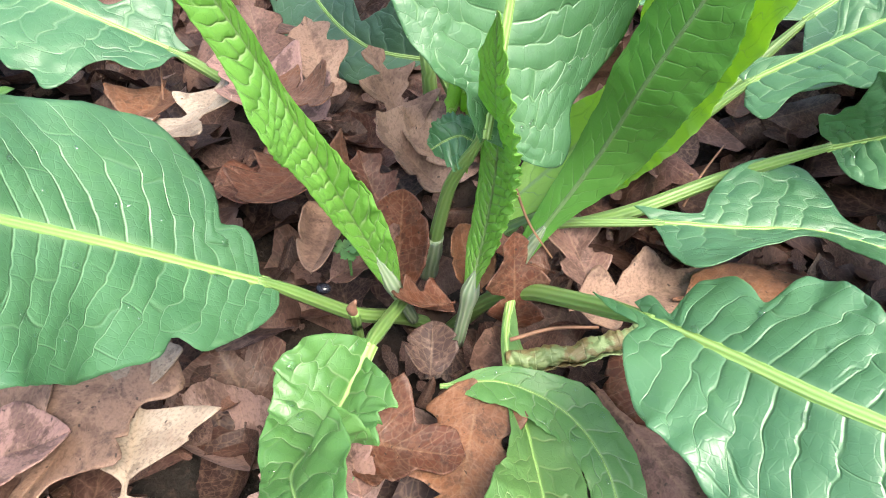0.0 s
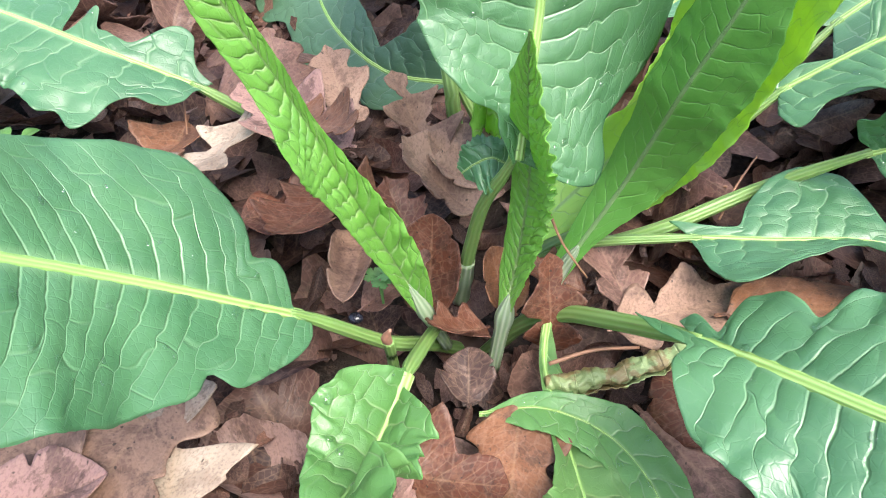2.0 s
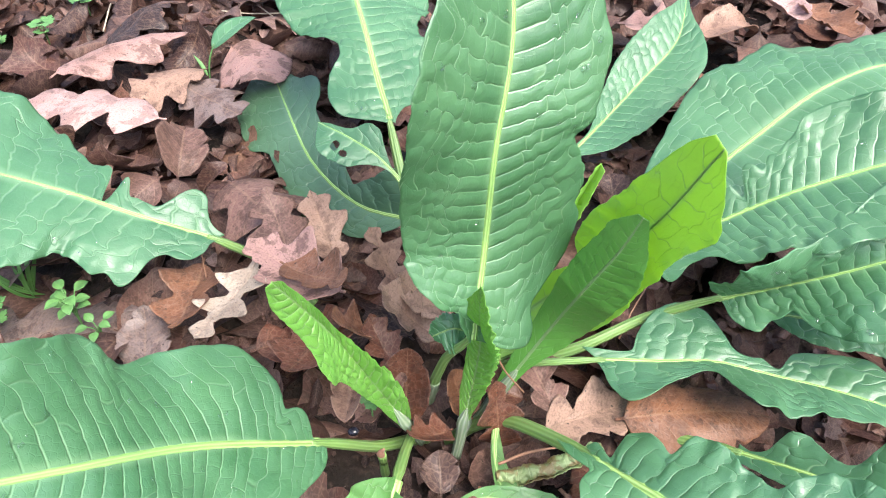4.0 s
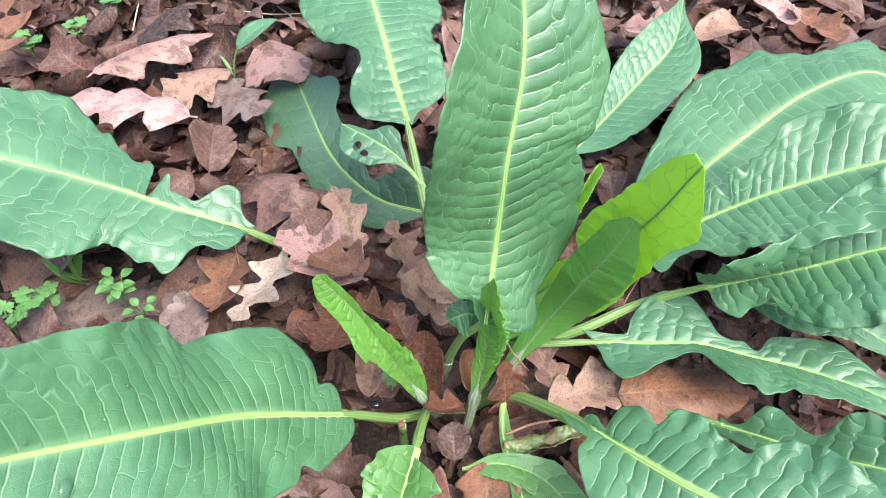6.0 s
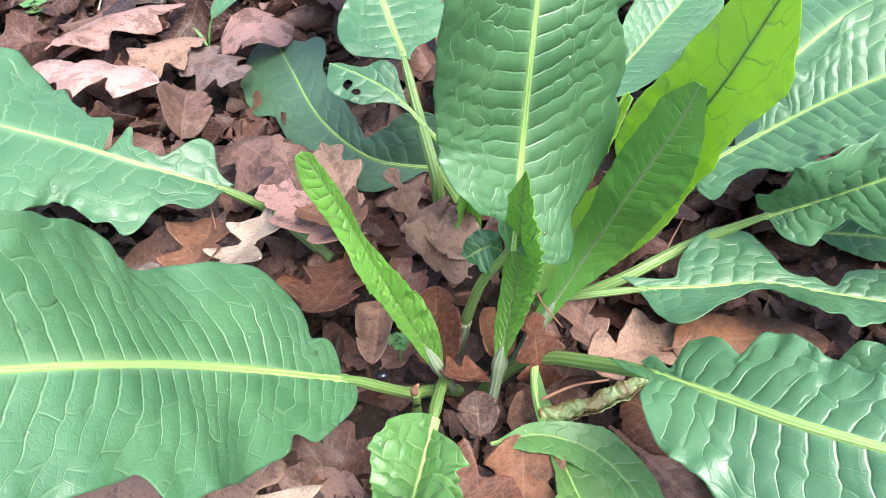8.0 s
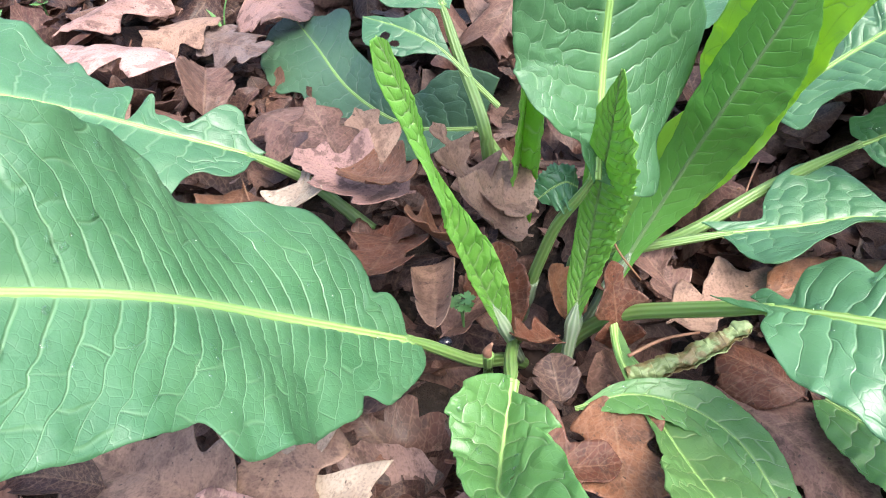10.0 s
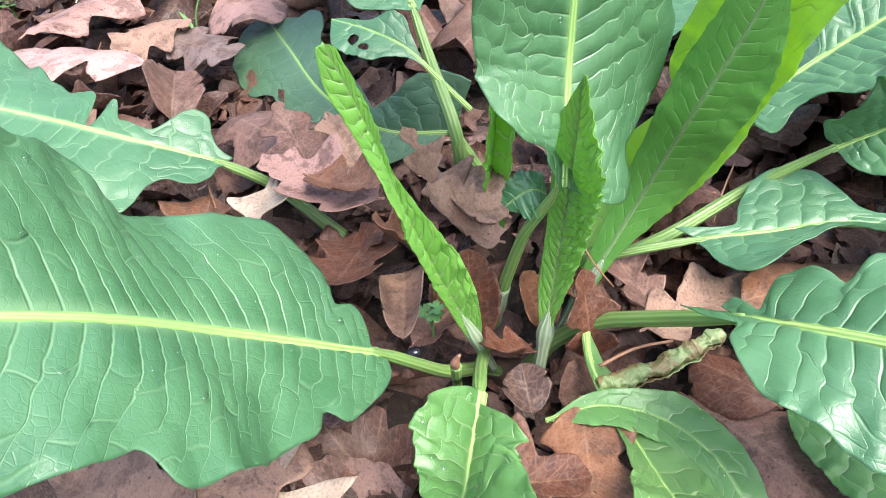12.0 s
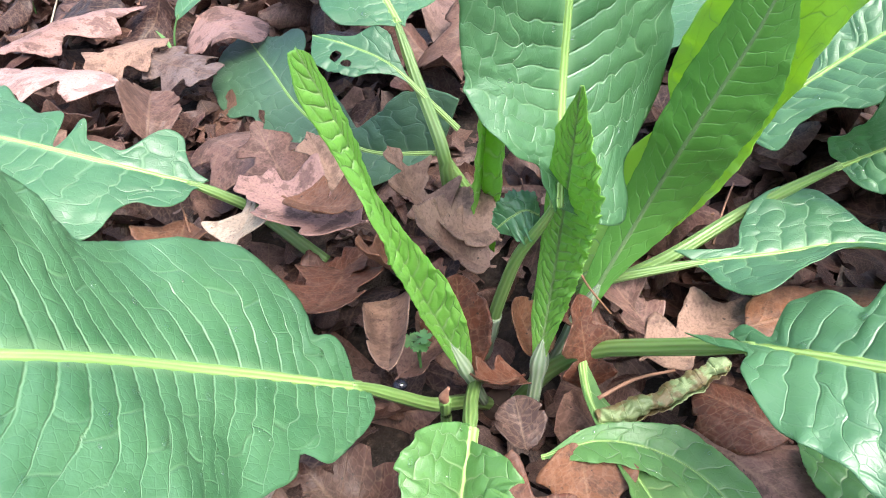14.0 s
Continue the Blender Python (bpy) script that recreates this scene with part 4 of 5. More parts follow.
dock_leaf(plant_behind, "side_small", [(0.020, 0.428, 0.056), (0.002, 0.436, 0.076), (-0.016, 0.450, 0.093), (-0.038, 0.465, 0.101), (-0.062, 0.481, 0.104)],
          [0.000, 0.000, 0.000, 0.000, 0.000, 0.002, 0.005, 0.011, 0.019, 0.023, 0.023, 0.023, 0.017, 0.000], [0.000, 0.000, 0.000, 0.000, 0.000, 0.001, 0.004, 0.010, 0.017, 0.016, 0.007, 0.004, 0.003, 0.000], [11, 10, 4, 4, 4], [18, 19, 23, 24, 24], (0.0, -0.4, 1.0),
          mat=LEAF, seed=21, label='small eaten leaf on a thin side stalk', veins=7, rib_r=0.0018, holes=[(0.8, 0.5, 0.03, 0.18), (0.72, 0.62, 0.03, 0.12)])
dock_leaf(plant, "lobe", [(0.036, 0.288, 0.096), (0.029, 0.286, 0.102), (0.022, 0.286, 0.099), (0.016, 0.288, 0.092)],
          [0.004, 0.012, 0.014, 0.012, 0.003], [0.003, 0.008, 0.010, 0.008, 0.003], [10, 0, -10, -20], [10, 20, 30, 30], (0, -0.6, 1),
          mat=LEAF, seed=22, label="small curled lobe at the tall leaf's base", veins=5, rib_r=0.0007, ripple=0.16, lobes=0.09, freq=3)
dock_leaf(plant_behind, "rolled_back", [(0.026, 0.395, -0.012), (0.027, 0.393, 0.030), (0.030, 0.388, 0.080), (0.036, 0.380, 0.150)],
          [0.013, 0.016, 0.018, 0.018, 0.016, 0.010], [0.012, 0.015, 0.017, 0.017, 0.015, 0.010], [60, 65, 65, 65], [55, 60, 65, 65], (0, -1, 0.2),
          mat=LEAF_YOUNG, seed=24, label='young rolled leaf rising behind the tall one', veins=8, rib_r=0.002)
dock_leaf(plant_behind, "rolled_right", [(0.112, 0.430, 0.000), (0.124, 0.432, 0.030), (0.136, 0.436, 0.060), (0.148, 0.441, 0.088)],
          [0.010, 0.013, 0.014, 0.014, 0.013, 0.011], [0.010, 0.013, 0.014, 0.014, 0.013, 0.011], [68, 70, 70, 70], [60, 66, 70, 70], (-0.2, -1, 0.6),
          mat=LEAF_THIN_BACKLIT, seed=25, label='short rolled young leaf tip', veins=8, rib_r=0.002, ripple=0.03)
dock_leaf(plant, "small_round", [(-0.012, 0.190, 0.004), (-0.020, 0.178, 0.010), (-0.022, 0.165, 0.013), (-0.016, 0.150, 0.012)],
          [0.002, 0.010, 0.013, 0.011, 0.002], [0.002, 0.009, 0.012, 0.010, 0.002], [20, 20, 20, 20], [30, 30, 30, 30], (0, -0.2, 1),
          mat=LEAF, seed=26, label='small rounded green leaf near the ground', veins=5, rib_r=0.001)



part("crown", tube_mesh("crown", glide([(0.014, 0.302, -0.095), (0.015, 0.300, -0.075), (0.016, 0.299, -0.062), (0.018, 0.298, -0.050)], np.linspace(0, 1, 14)), np.linspace(0.018, 0.009, 14), ROOT, 20, 0.9), plant, "short dark root stock from which the stalks rise")


def rolled_leaf(parent, key, line, radius, seed, mat, label):
    """A withered blade rolled round itself: a loose spiral in section, crumpled, thinner at both ends."""
    ns, nu = 90, 64
    s = np.linspace(0, 1, ns)
    p = glide(line, s)
    t = unit(np.gradient(p, axis=0))
    x = unit(np.cross(np.array((0.0, 0.0, 1.0)), t))
    y = np.cross(t, x)
    length = np.concatenate([[0], np.cumsum(np.linalg.norm(np.diff(p, axis=0), axis=1))])
    r = radius * (0.35 + 0.65 * np.sin(math.pi * np.clip(s * 0.92 + 0.05, 0, 1)) ** 0.6) * (1 + 0.12 * np.sin(s * 17 + seed))
    ang = np.linspace(-2.6, 4.6, nu)
    spiral = 1.0 - 0.055 * (ang + 2.6)
    pts = p[:, None] + (r[:, None] * spiral[None])[..., None] * (np.cos(ang)[None, :, None] * x[:, None] + 0.8 * np.sin(ang)[None, :, None] * y[:, None])
    for i in range(ns):
        for j in range(nu):
            v = Vector(pts[i, j])
            k = 0.0036 * noise.noise(v * 90) + 0.0024 * (abs(noise.noise(v * 260)) - 0.2)
            pts[i, j] += k * (math.cos(ang[j]) * x[i] + math.sin(ang[j]) * y[i])
    rest = np.stack(np.broadcast_arrays((r[:, None] * ang[None]), length[:, None]), -1) + seed * 0.37
    rim = np.stack(np.broadcast_arrays(np.clip(np.abs(ang / 5), 0.15, 1)[None] + 0 * s[:, None], s[:, None] + 0 * ang[None]), -1)
    rows = np.stack(np.broadcast_arrays(4 * np.abs(ang)[None] + 0 * s[:, None], 9 * s[:, None] + 0 * ang[None]), -1)
    nrm = unit(np.cross(np.gradient(pts, axis=1), np.gradient(pts, axis=0)))
    SURFACES[key] = (pts, nrm)
    return part("leaf", grid_mesh("leaf", pts, pts - 0.0005 * nrm, {"rest": rest, "rows": rows, "rim": rim}, mat), parent, label)


rolled_leaf(plant, "rolled", [(0.054, 0.236, 0.006), (0.075, 0.237, 0.010), (0.098, 0.241, 0.014), (0.122, 0.247, 0.022)], 0.0068, 23, LEAF_YELLOWED, "withered yellow-green leaf rolled up on the litter")

# ------------------------------------------------------------------ fallen leaves


def fallen_arrays(seed, kind, length, width, bend=None, roll=None, twist=None, crumple=1.0):
    """Grids of one dry leaf lying along y from its stalk end: lobed, spiky or plain margin, curled and crumpled."""
    rng = np.random.default_rng(seed)
    ns, nh = 56, 8
    s = np.linspace(0, 1, ns)
    env = np.sin(math.pi * s**0.85) ** 0.75
    w = []
    turns = rng.uniform(2.4, 3.4)
    shift = rng.uniform(0.35, 0.65)
    for _ in (0, 1):
        if kind == "oak":
            lob = 0.76 + 0.26 * np.cos(2 * math.pi * (s * turns + shift + rng.uniform(-0.08, 0.08))) + wobble(rng, s * 24, 3, 0.05)
        elif kind == "deep":
            lob = 0.50 + 0.50 * np.cos(2 * math.pi * (s * turns + shift)) ** 1 + wobble(rng, s * 22, 3, 0.06)
        elif kind == "spiky":
            saw = np.abs(((s * 3.2 + shift) % 1.0) - 0.35) / 0.65
            lob = np.clip(1.1 - 1.25 * saw, 0.26, 1.0)
        elif kind == "round":
            lob = 1 + wobble(rng, s * 9, 3, 0.06)
        else:
            lob = 0.95 + wobble(rng, s * 14, 3, 0.08)
        lob = lob * (1 + wobble(rng, s * 75, 4, 0.022)) - 0.25 * np.exp(-(((s - rng.uniform(0.3, 0.9)) / 0.025) ** 2))
        w.append(np.clip(env * lob, 0.03, 1.2))
    stem = s < 0.07
    for k in (0, 1):
        w[k][stem] = 0.03
        w[k][-1] = 0.01
    bend = rng.uniform(-1.4, 1.4) if bend is None else bend
    roll = rng.uniform(-1.2, 1.9) if roll is None else roll
    twist = rng.uniform(-0.6, 0.6) if twist is None else twist
    u = np.concatenate([-np.linspace(1, 0, nh, endpoint=False), np.linspace(0, 1, nh + 1)])
    pts = np.zeros((ns, 2 * nh + 1, 3))
    flat = np.zeros((ns, 2 * nh + 1, 2))
    for i, si in enumerate(s):
        a0 = bend * (si - 0.5) * 2
        y0 = length * (si - 0.5) * (1 - 0.16 * a0 * a0)
        z0 = length * bend * (si - 0.5) ** 2 * 0.8
        for j, uj in enumerate(u):
            ww = width * 0.5 * w[0 if uj < 0 else 1][i]
            d = abs(uj) * ww
            a = roll * d / (width * 0.5) * (0.7 + 0.5 * si)
            x = math.copysign(d * (1 - 0.16 * a * a), uj)
            y = y0 + 0.28 * d
            z = z0 + d * math.sin(a) * 0.8 + twist * math.copysign(d, uj) * (si - 0.5) * 1.4
            f = 0.009 * noise.noise(Vector((x * 26 + seed, y * 26, seed * 1.7))) + 0.0022 * (abs(noise.noise(Vector((x * 60 + seed, y * 60, 2.0)))) - 0.2)
            f += 0.00012 * math.cos(2 * math.pi * (si * 8 - abs(uj))) * min(1, 3 * abs(uj)) - 0.0012 * math.exp(-abs(uj) * 9)
            pts[i, j] = (x, y, z + f * crumple)
            flat[i, j] = (math.copysign(d, uj), length * si)
    rows = np.stack([np.broadcast_to(np.abs(u)[None, :], (ns, len(u))), s[:, None] * 8 - np.abs(u)[None, :] * 1.0], -1)
    g = unit(np.cross(np.gradient(pts, axis=1), np.gradient(pts, axis=0)))
    return pts, pts - 0.0006 * g, flat, rows


KINDS = ["oak", "oak", "deep", "oak", "round", "round", "long", "oak", "long", "round", "oak", "spiky", "long", "long"]
SIZES = [(0.105, 0.070), (0.12, 0.066), (0.085, 0.060), (0.11, 0.085), (0.09, 0.07), (0.07, 0.05), (0.095, 0.034), (0.13, 0.08), (0.075, 0.03), (0.055, 0.042), (0.095, 0.055), (0.12, 0.09), (0.075, 0.055), (0.11, 0.045)]
ARRAYS = [fallen_arrays(11 + i, k, *z) for i, (k, z) in enumerate(zip(KINDS, SIZES))]
FALLEN = [grid_mesh("fallen_leaf", a[0], a[1], {"rest": a[2], "rows": a[3]}, LITTER) for a in ARRAYS]
SPREAD = random.Random(5)


def fallen_pose(x, y, z, tilt=0.35, turn=None, size=None):
    rz = SPREAD.uniform(0, 360) if turn is None else turn
    k = SPREAD.uniform(0.5, 1.15) if size is None else size
    flip = 180 if SPREAD.random() < 0.4 else 0
    t = math.degrees(tilt)
    return pose(x, y, z, SPREAD.gauss(0, t * 0.6) + flip, SPREAD.gauss(0, t * 0.6), rz) @ Matrix.Scale(k, 4)


def litter_bed():
    """The deep layer, past counting: one mesh of many leaves."""
    vs, fs, r1, r2, count = [], [], [], [], 0
    near = [(SPREAD.uniform(-0.95, 0.95), SPREAD.uniform(-0.15, 1.45)) for _ in range(3300)]
    chips = [(SPREAD.uniform(-0.7, 0.7), SPREAD.uniform(0.0, 1.2)) for _ in range(3600)]
    far = []
    while len(far) < 6200:
        a, r = SPREAD.uniform(0, 6.2832), 0.6 + 3.2 * SPREAD.random() ** 0.75
        x, y = r * math.cos(a), 0.5 + r * math.sin(a)
        if abs(x) > 0.85 or not -0.1 < y < 1.35:
            far.append((x, y))
    for n, (x, y) in enumerate(near + chips + far):
        chip = len(near) <= n < len(near) + len(chips)
        z = -0.048 + 0.046 * SPREAD.random() ** (0.7 if chip else 1.7)
        if math.hypot(x + 0.005, y - 0.285) < 0.10 and SPREAD.random() < 0.45:
            continue
        step, hop = (3, 2) if n < len(near) else (6, 4)
        top, low, rest, rows = [g[::step, ::hop] for g in ARRAYS[SPREAD.randrange(len(ARRAYS))]]
        low = abs(x) < 0.5 and 0 < y < 0.9 and crowded(x, y, 0.05)
        if low and chip:
            z = -0.030
        m = np.array(fallen_pose(x, y, (-0.040 if low and not chip else z) + ground_height(x, y) + 0.048, 0.14 if low else 0.6, size=SPREAD.uniform(0.10, 0.32) if chip else None))
        ns, nu, _ = top.shape
        pts = top.reshape(-1, 3) @ m[:3, :3].T + m[:3, 3]
        idx = np.arange(ns * nu).reshape(ns, nu) + count
        vs.append(pts)
        fs.append(np.stack([idx[:-1, :-1], idx[:-1, 1:], idx[1:, 1:], idx[1:, :-1]], -1).reshape(-1, 4))
        r1.append(rest.reshape(-1, 2) + SPREAD.uniform(0, 5)), r2.append(rows.reshape(-1, 2))
        count += ns * nu
    verts, faces = np.concatenate(vs), np.concatenate(fs)
    me = bpy.data.meshes.new("leaf_litter")
    me.vertices.add(len(verts))
    me.vertices.foreach_set("co", verts.ravel())
    me.loops.add(faces.size)
    me.loops.foreach_set("vertex_index", faces.ravel())
    me.polygons.add(len(faces))
    me.polygons.foreach_set("loop_start", np.arange(0, faces.size, 4))
    me.polygons.foreach_set("use_smooth", np.ones(len(faces), bool))
    for layer, uv in (("rest", np.concatenate(r1)), ("rows", np.concatenate(r2))):
        me.uv_layers.new(name=layer).data.foreach_set("uv", uv[faces.ravel()].ravel())
    me.update(calc_edges=True)
    me.materials.append(LITTER)
    tagged(new("leaf_litter", me), "deep bed of brown dry fallen leaves on the soil", "leaf litter", kind="stuff")


LOW = [np.array(SURFACES[k][0]).reshape(-1, 3)[::37] for k in ("back_dull", "front_low", "front_spotted", "rolled", "short_front", "wavy_right", "small_round", "tucked_right", "under_right", "low_corner", "behind_right", "side_small", "left_far")]
LOW = np.concatenate(LOW)


def crowded(x, y, reach=0.045):
    """Whether a green leaf lies low over this spot."""
    if math.hypot(x - 0.005, y - 0.268) < 0.080:
        return True
    d = np.hypot(LOW[:, 0] - x, LOW[:, 1] - y)
    if any(math.hypot(x - a, y - b) < r + reach - 0.045 for a, b, r in KEY_SPOTS):
        return True
    return bool(((d < reach) & (LOW[:, 2] < 0.08)).any())


def top_leaves():
    made = 0
    while made < 290:
        x, y = SPREAD.uniform(-0.62, 0.62), SPREAD.uniform(0.06, 1.08)
        if crowded(x, y):
            continue
        ob = new("fallen_leaf", FALLEN[SPREAD.randrange(len(FALLEN))])
        ob.matrix_world = fallen_pose(x, y, ground_height(x, y) + SPREAD.uniform(0.034, 0.060), 0.72)
        tagged(ob, "dry brown curled fallen leaf lying on leaf litter", "fallen leaf", "fallen leaves round the dock plant")
        made += 1




KEY_SPOTS = [(-0.180, 0.705, 0.035), (-0.423, 0.726, 0.02), (-0.376, 0.750, 0.02), (-0.347, 0.805, 0.02), (-0.305, 0.368, 0.02), (-0.325, 0.350, 0.015), (-0.243, 0.372, 0.02), (-0.292, 0.412, 0.02)]


def key_leaf(kind, size, at, turn, tilt, mat, label, seed, bend=None, roll=None, lean=0.0, crumple=1.0):
    """A fallen leaf that stands out, at its own place."""
    a = fallen_arrays(seed, kind, *size, bend=bend, roll=roll, crumple=crumple)
    ob = new("fallen_leaf", grid_mesh("fallen_leaf", a[0], a[1], {"rest": a[2], "rows": a[3]}, mat))
    ob.matrix_world = pose(*at, tilt, lean, turn)
    KEY_SPOTS.append((at[0], at[1], 0.42 * size[0]))
    return tagged(ob, label, "fallen leaf")

key_leaf("spiky", (0.090, 0.050), (-0.125, 0.367, 0.040), 155, 0, PALE, "pale beige spiky oak leaf, torn, on brown litter", 401, 0.4, 0.4)
key_leaf("oak", (0.080, 0.050), (0.124, 0.276, 0.012), -76, 4, TAN, "tan lobed oak leaf under the leaf stalks", 402, -0.2, 0.3, 0, 0.5)
key_leaf("round", (0.105, 0.060), (0.186, 0.266, 0.026), -91, 0, ORANGE, "large orange-brown dead leaf with folded rim", 403, -0.35, -0.6, 0, 0.5)
key_leaf("oak", (0.062, 0.034), (0.058, 0.272, 0.016), 8, 76, RED, "red-brown curled leaf standing against the stalks", 404, -0.3, 0.6, 0, 0.4)
key_leaf("oak", (0.140, 0.082), (-0.280, 0.593, 0.046), 78, 0, BLUSH, "long pale pink oak leaf lying flat", 405, -0.2, -0.4, 6, 0.6)
key_leaf("oak", (0.140, 0.070), (-0.275, 0.678, 0.050), -57, 0, PINK, "curled pinkish oak leaf with orange blotches", 406, -0.3, -0.9, -8, 0.6)
key_leaf("spiky", (0.07, 0.05), (-0.012, 0.392, 0.036), 40, 35, TAN, "thin brown skeleton leaf with pointed lobes", 407, 0.6, 0.8)
key_leaf("oak", (0.090, 0.064), (-0.080, 0.386, 0.042), 57, 6, PINK, "reddish tan curled oak leaf", 408, 0.5, 0.7, 0, 0.6)
key_leaf("oak", (0.062, 0.045), (-0.064, 0.372, 0.052), -120, 14, ORANGE, "orange-brown curled oak leaf", 409, 0.6, 0.9, 0, 0.5)
key_leaf("oak", (0.080, 0.070), (-0.222, 0.640, 0.036), 128, 4, TAN, "broad tan oak leaf with pale midrib", 430, -0.2, -0.3, 0, 0.5)
key_leaf("round", (0.085, 0.075), (-0.148, 0.668, 0.036), -141, 0, PINK, "wrinkled pinkish dead leaf with veins", 431, -0.3, -0.4, 0, 1.0)
key_leaf("oak", (0.080, 0.065), (-0.180, 0.616, 0.026), -128, 0, GREY, "dark grey rotting leaf", 432, 0.1, -0.3, 0, 1.0)
key_leaf("oak", (0.105, 0.080), (-0.120, 0.468, 0.034), -142, 6, BROWN, "broad brown oak leaf with tan mottling", 433, -0.2, -0.4, 0, 0.5)
key_leaf("deep", (0.115, 0.070), (-0.448, 0.740, 0.036), 16, 0, ORANGE, "orange-brown deeply lobed oak leaf", 434, 0.2, 0.4, 0, 0.5)
key_leaf("round", (0.070, 0.045), (0.332, 0.693, 0.040), -82, 0, TAN, "tan curled dead leaf", 435, -0.5, 0.8, 0, 0.5)
key_leaf("oak", (0.085, 0.055), (0.433, 0.695, 0.040), -150, 0, ORANGE, "orange-brown oak leaf curling upward", 436, 0.5, 0.9, 0, 0.5)
key_leaf("round", (0.060, 0.042), (0.394, 0.712, 0.045), -142, 0, BLUSH, "small pale pink cupped leaf", 437, 0.4, 0.8, 0, 0.5)
key_leaf("oak", (0.085, 0.060), (0.262, 0.700, 0.036), 60, 0, PINK, "pinkish brown oak leaf", 438, -0.3, 0.4, 0, 0.5)
key_leaf("oak", (0.070, 0.050), (-0.095, 0.425, 0.050), 20, 18, BROWN, "mottled brown oak leaf propped on others", 439, 0.2, -0.5, 0, 0.5)
key_leaf("oak", (0.07, 0.045), (-0.066, 0.446, 0.026), 20, 16, TAN, "tan cupped dead leaf with dark specks", 410, 0.2, 0.4)
key_leaf("oak", (0.085, 0.055), (-0.006, 0.190, 0.009), -100, 0, RED, "glossy red-brown curled oak leaf", 411, 0.3, 0.7, 0, 0.5)
key_leaf("oak", (0.095, 0.060), (0.036, 0.183, 0.008), 172, 0, ORANGE, "brown oak leaf with dark specks and pale midrib", 412, 0.1, 0.1, 0, 0.35)
key_leaf("oak", (0.11, 0.075), (-0.128, 0.200, 0.018), 165, 0, TAN, "orange-tan lobed oak leaf", 413, 0.1, 0.2, 0, 0.7)
key_leaf("deep", (0.12, 0.075), (-0.106, 0.178, 0.016), 10, 0, PALE, "pale beige oak leaf with black specks", 414, 0.1, 0.1, 0, 0.6)
key_leaf("oak", (0.105, 0.08), (-0.186, 0.206, 0.018), 60, 0, TAN, "dull brown oak leaf with torn rim", 415, 0.1, 0.2)
key_leaf("round", (0.065, 0.042), (-0.160, 0.170, 0.024), -70, 0, PINK, "small pinkish brown dead leaf", 416, 0.2, 0.3)
key_leaf("round", (0.034, 0.022), (-0.030, 0.205, 0.020), 60, 10, PINK, "small pale pink dead leaf with veins", 417, 0.2, 0.2)
key_leaf("long", (0.040, 0.020), (-0.012, 0.178, 0.016), 20, 10, PINK, "small pale pink dead leaf with dark veins", 418, 0.3, 0.5)
key_leaf("round", (0.050, 0.044), (0.122, 0.224, 0.012), 40, 0, RED, "dark wine-brown rounded dead leaf", 419, -0.3, -0.8, 0, 0.4)
key_leaf("oak", (0.105, 0.080), (0.122, 0.186, 0.004), -148, 0, BROWN, "broad smooth brown oak leaf with dark spots", 420, -0.2, -0.3, 0, 0.35)
key_leaf("round", (0.065, 0.036), (-0.040, 0.302, 0.016), 175, 12, TAN, "light brown dead leaf rolled into a tube", 421, 0.1, 1.6)
key_leaf("oak", (0.075, 0.05), (-0.078, 0.350, 0.014), -70, 8, RED, "mottled dark red-brown dead leaf", 422, 0.2, 0.5)
key_leaf("oak", (0.14, 0.09), (-0.270, 0.372, 0.004), -80, 0, GREY, "grey-brown weathered oak leaf, half buried", 423, 0.1, -0.3)
key_leaf("round", (0.06, 0.04), (-0.192, 0.352, 0.010), 10, 15, GREY, "greyish pink dead leaf with dark half", 424, 0.2, 0.3)
key_leaf("oak", (0.075, 0.055), (-0.160, 0.380, 0.030), 173, 10, ORANGE, "orange-brown curled oak leaf with holes", 425, 0.4, 0.7)
key_leaf("oak", (0.045, 0.032), (0.012, 0.270, 0.004), 120, 40, RED, "red-brown curled leaf wedged between the stalks", 441, 0.5, 0.9, 0, 0.5)
key_leaf("round", (0.040, 0.028), (0.034, 0.300, 0.006), 30, 48, ORANGE, "orange-brown cupped leaf wedged between the stalks", 442, 0.5, 1.0, 0, 0.5)
key_leaf("oak", (0.050, 0.034), (-0.020, 0.298, 0.006), -60, 30, BROWN, "mottled brown leaf tucked against the crown", 443, 0.3, 0.8, 0, 0.5)
key_leaf("oak", (0.045, 0.030), (0.060, 0.300, 0.008), 75, 25, RED, "dark red-brown curled leaf beside the crown", 444, 0.4, 0.8, 0, 0.5)
key_leaf("round", (0.060, 0.042), (-0.003, 0.304, 0.012), -12, 58, RED, "glossy red-brown leaf standing between the stalks", 445, 0.3, 0.9, 0, 0.6)
key_leaf("oak", (0.065, 0.045), (0.000, 0.352, 0.030), 70, 40, TAN, "tan curled leaf standing behind the stalks", 446, 0.6, 0.9, 0, 0.6)
key_leaf("oak", (0.060, 0.040), (-0.036, 0.340, 0.030), 110, 45, ORANGE, "orange-brown leaf curled upright behind the stalks", 447, 0.6, 0.8, 0, 0.6)
key_leaf("oak", (0.080, 0.060), (-0.068, 0.332, 0.026), 160, 22, RED, "broad dark red-brown leaf on the heap", 448, 0.3, 0.6, 0, 0.6)
key_leaf("oak", (0.060, 0.036), (0.090, 0.302, 0.016), 20, 14, BROWN, "mottled brown leaf under the long stalks", 450, 0.2, 0.7, 0, 0.6)
key_leaf("round", (0.030, 0.026), (0.018, 0.243, 0.002), 0, 8, DARK, "small dull purple-brown dead leaf", 427, 0.2, 0.4, 0, 0.4)
key_leaf("oak", (0.05, 0.035), (-0.018, 0.330, 0.022), 30, 30, RED, "reddish cupped dead leaf", 428, 0.5, 1.0)
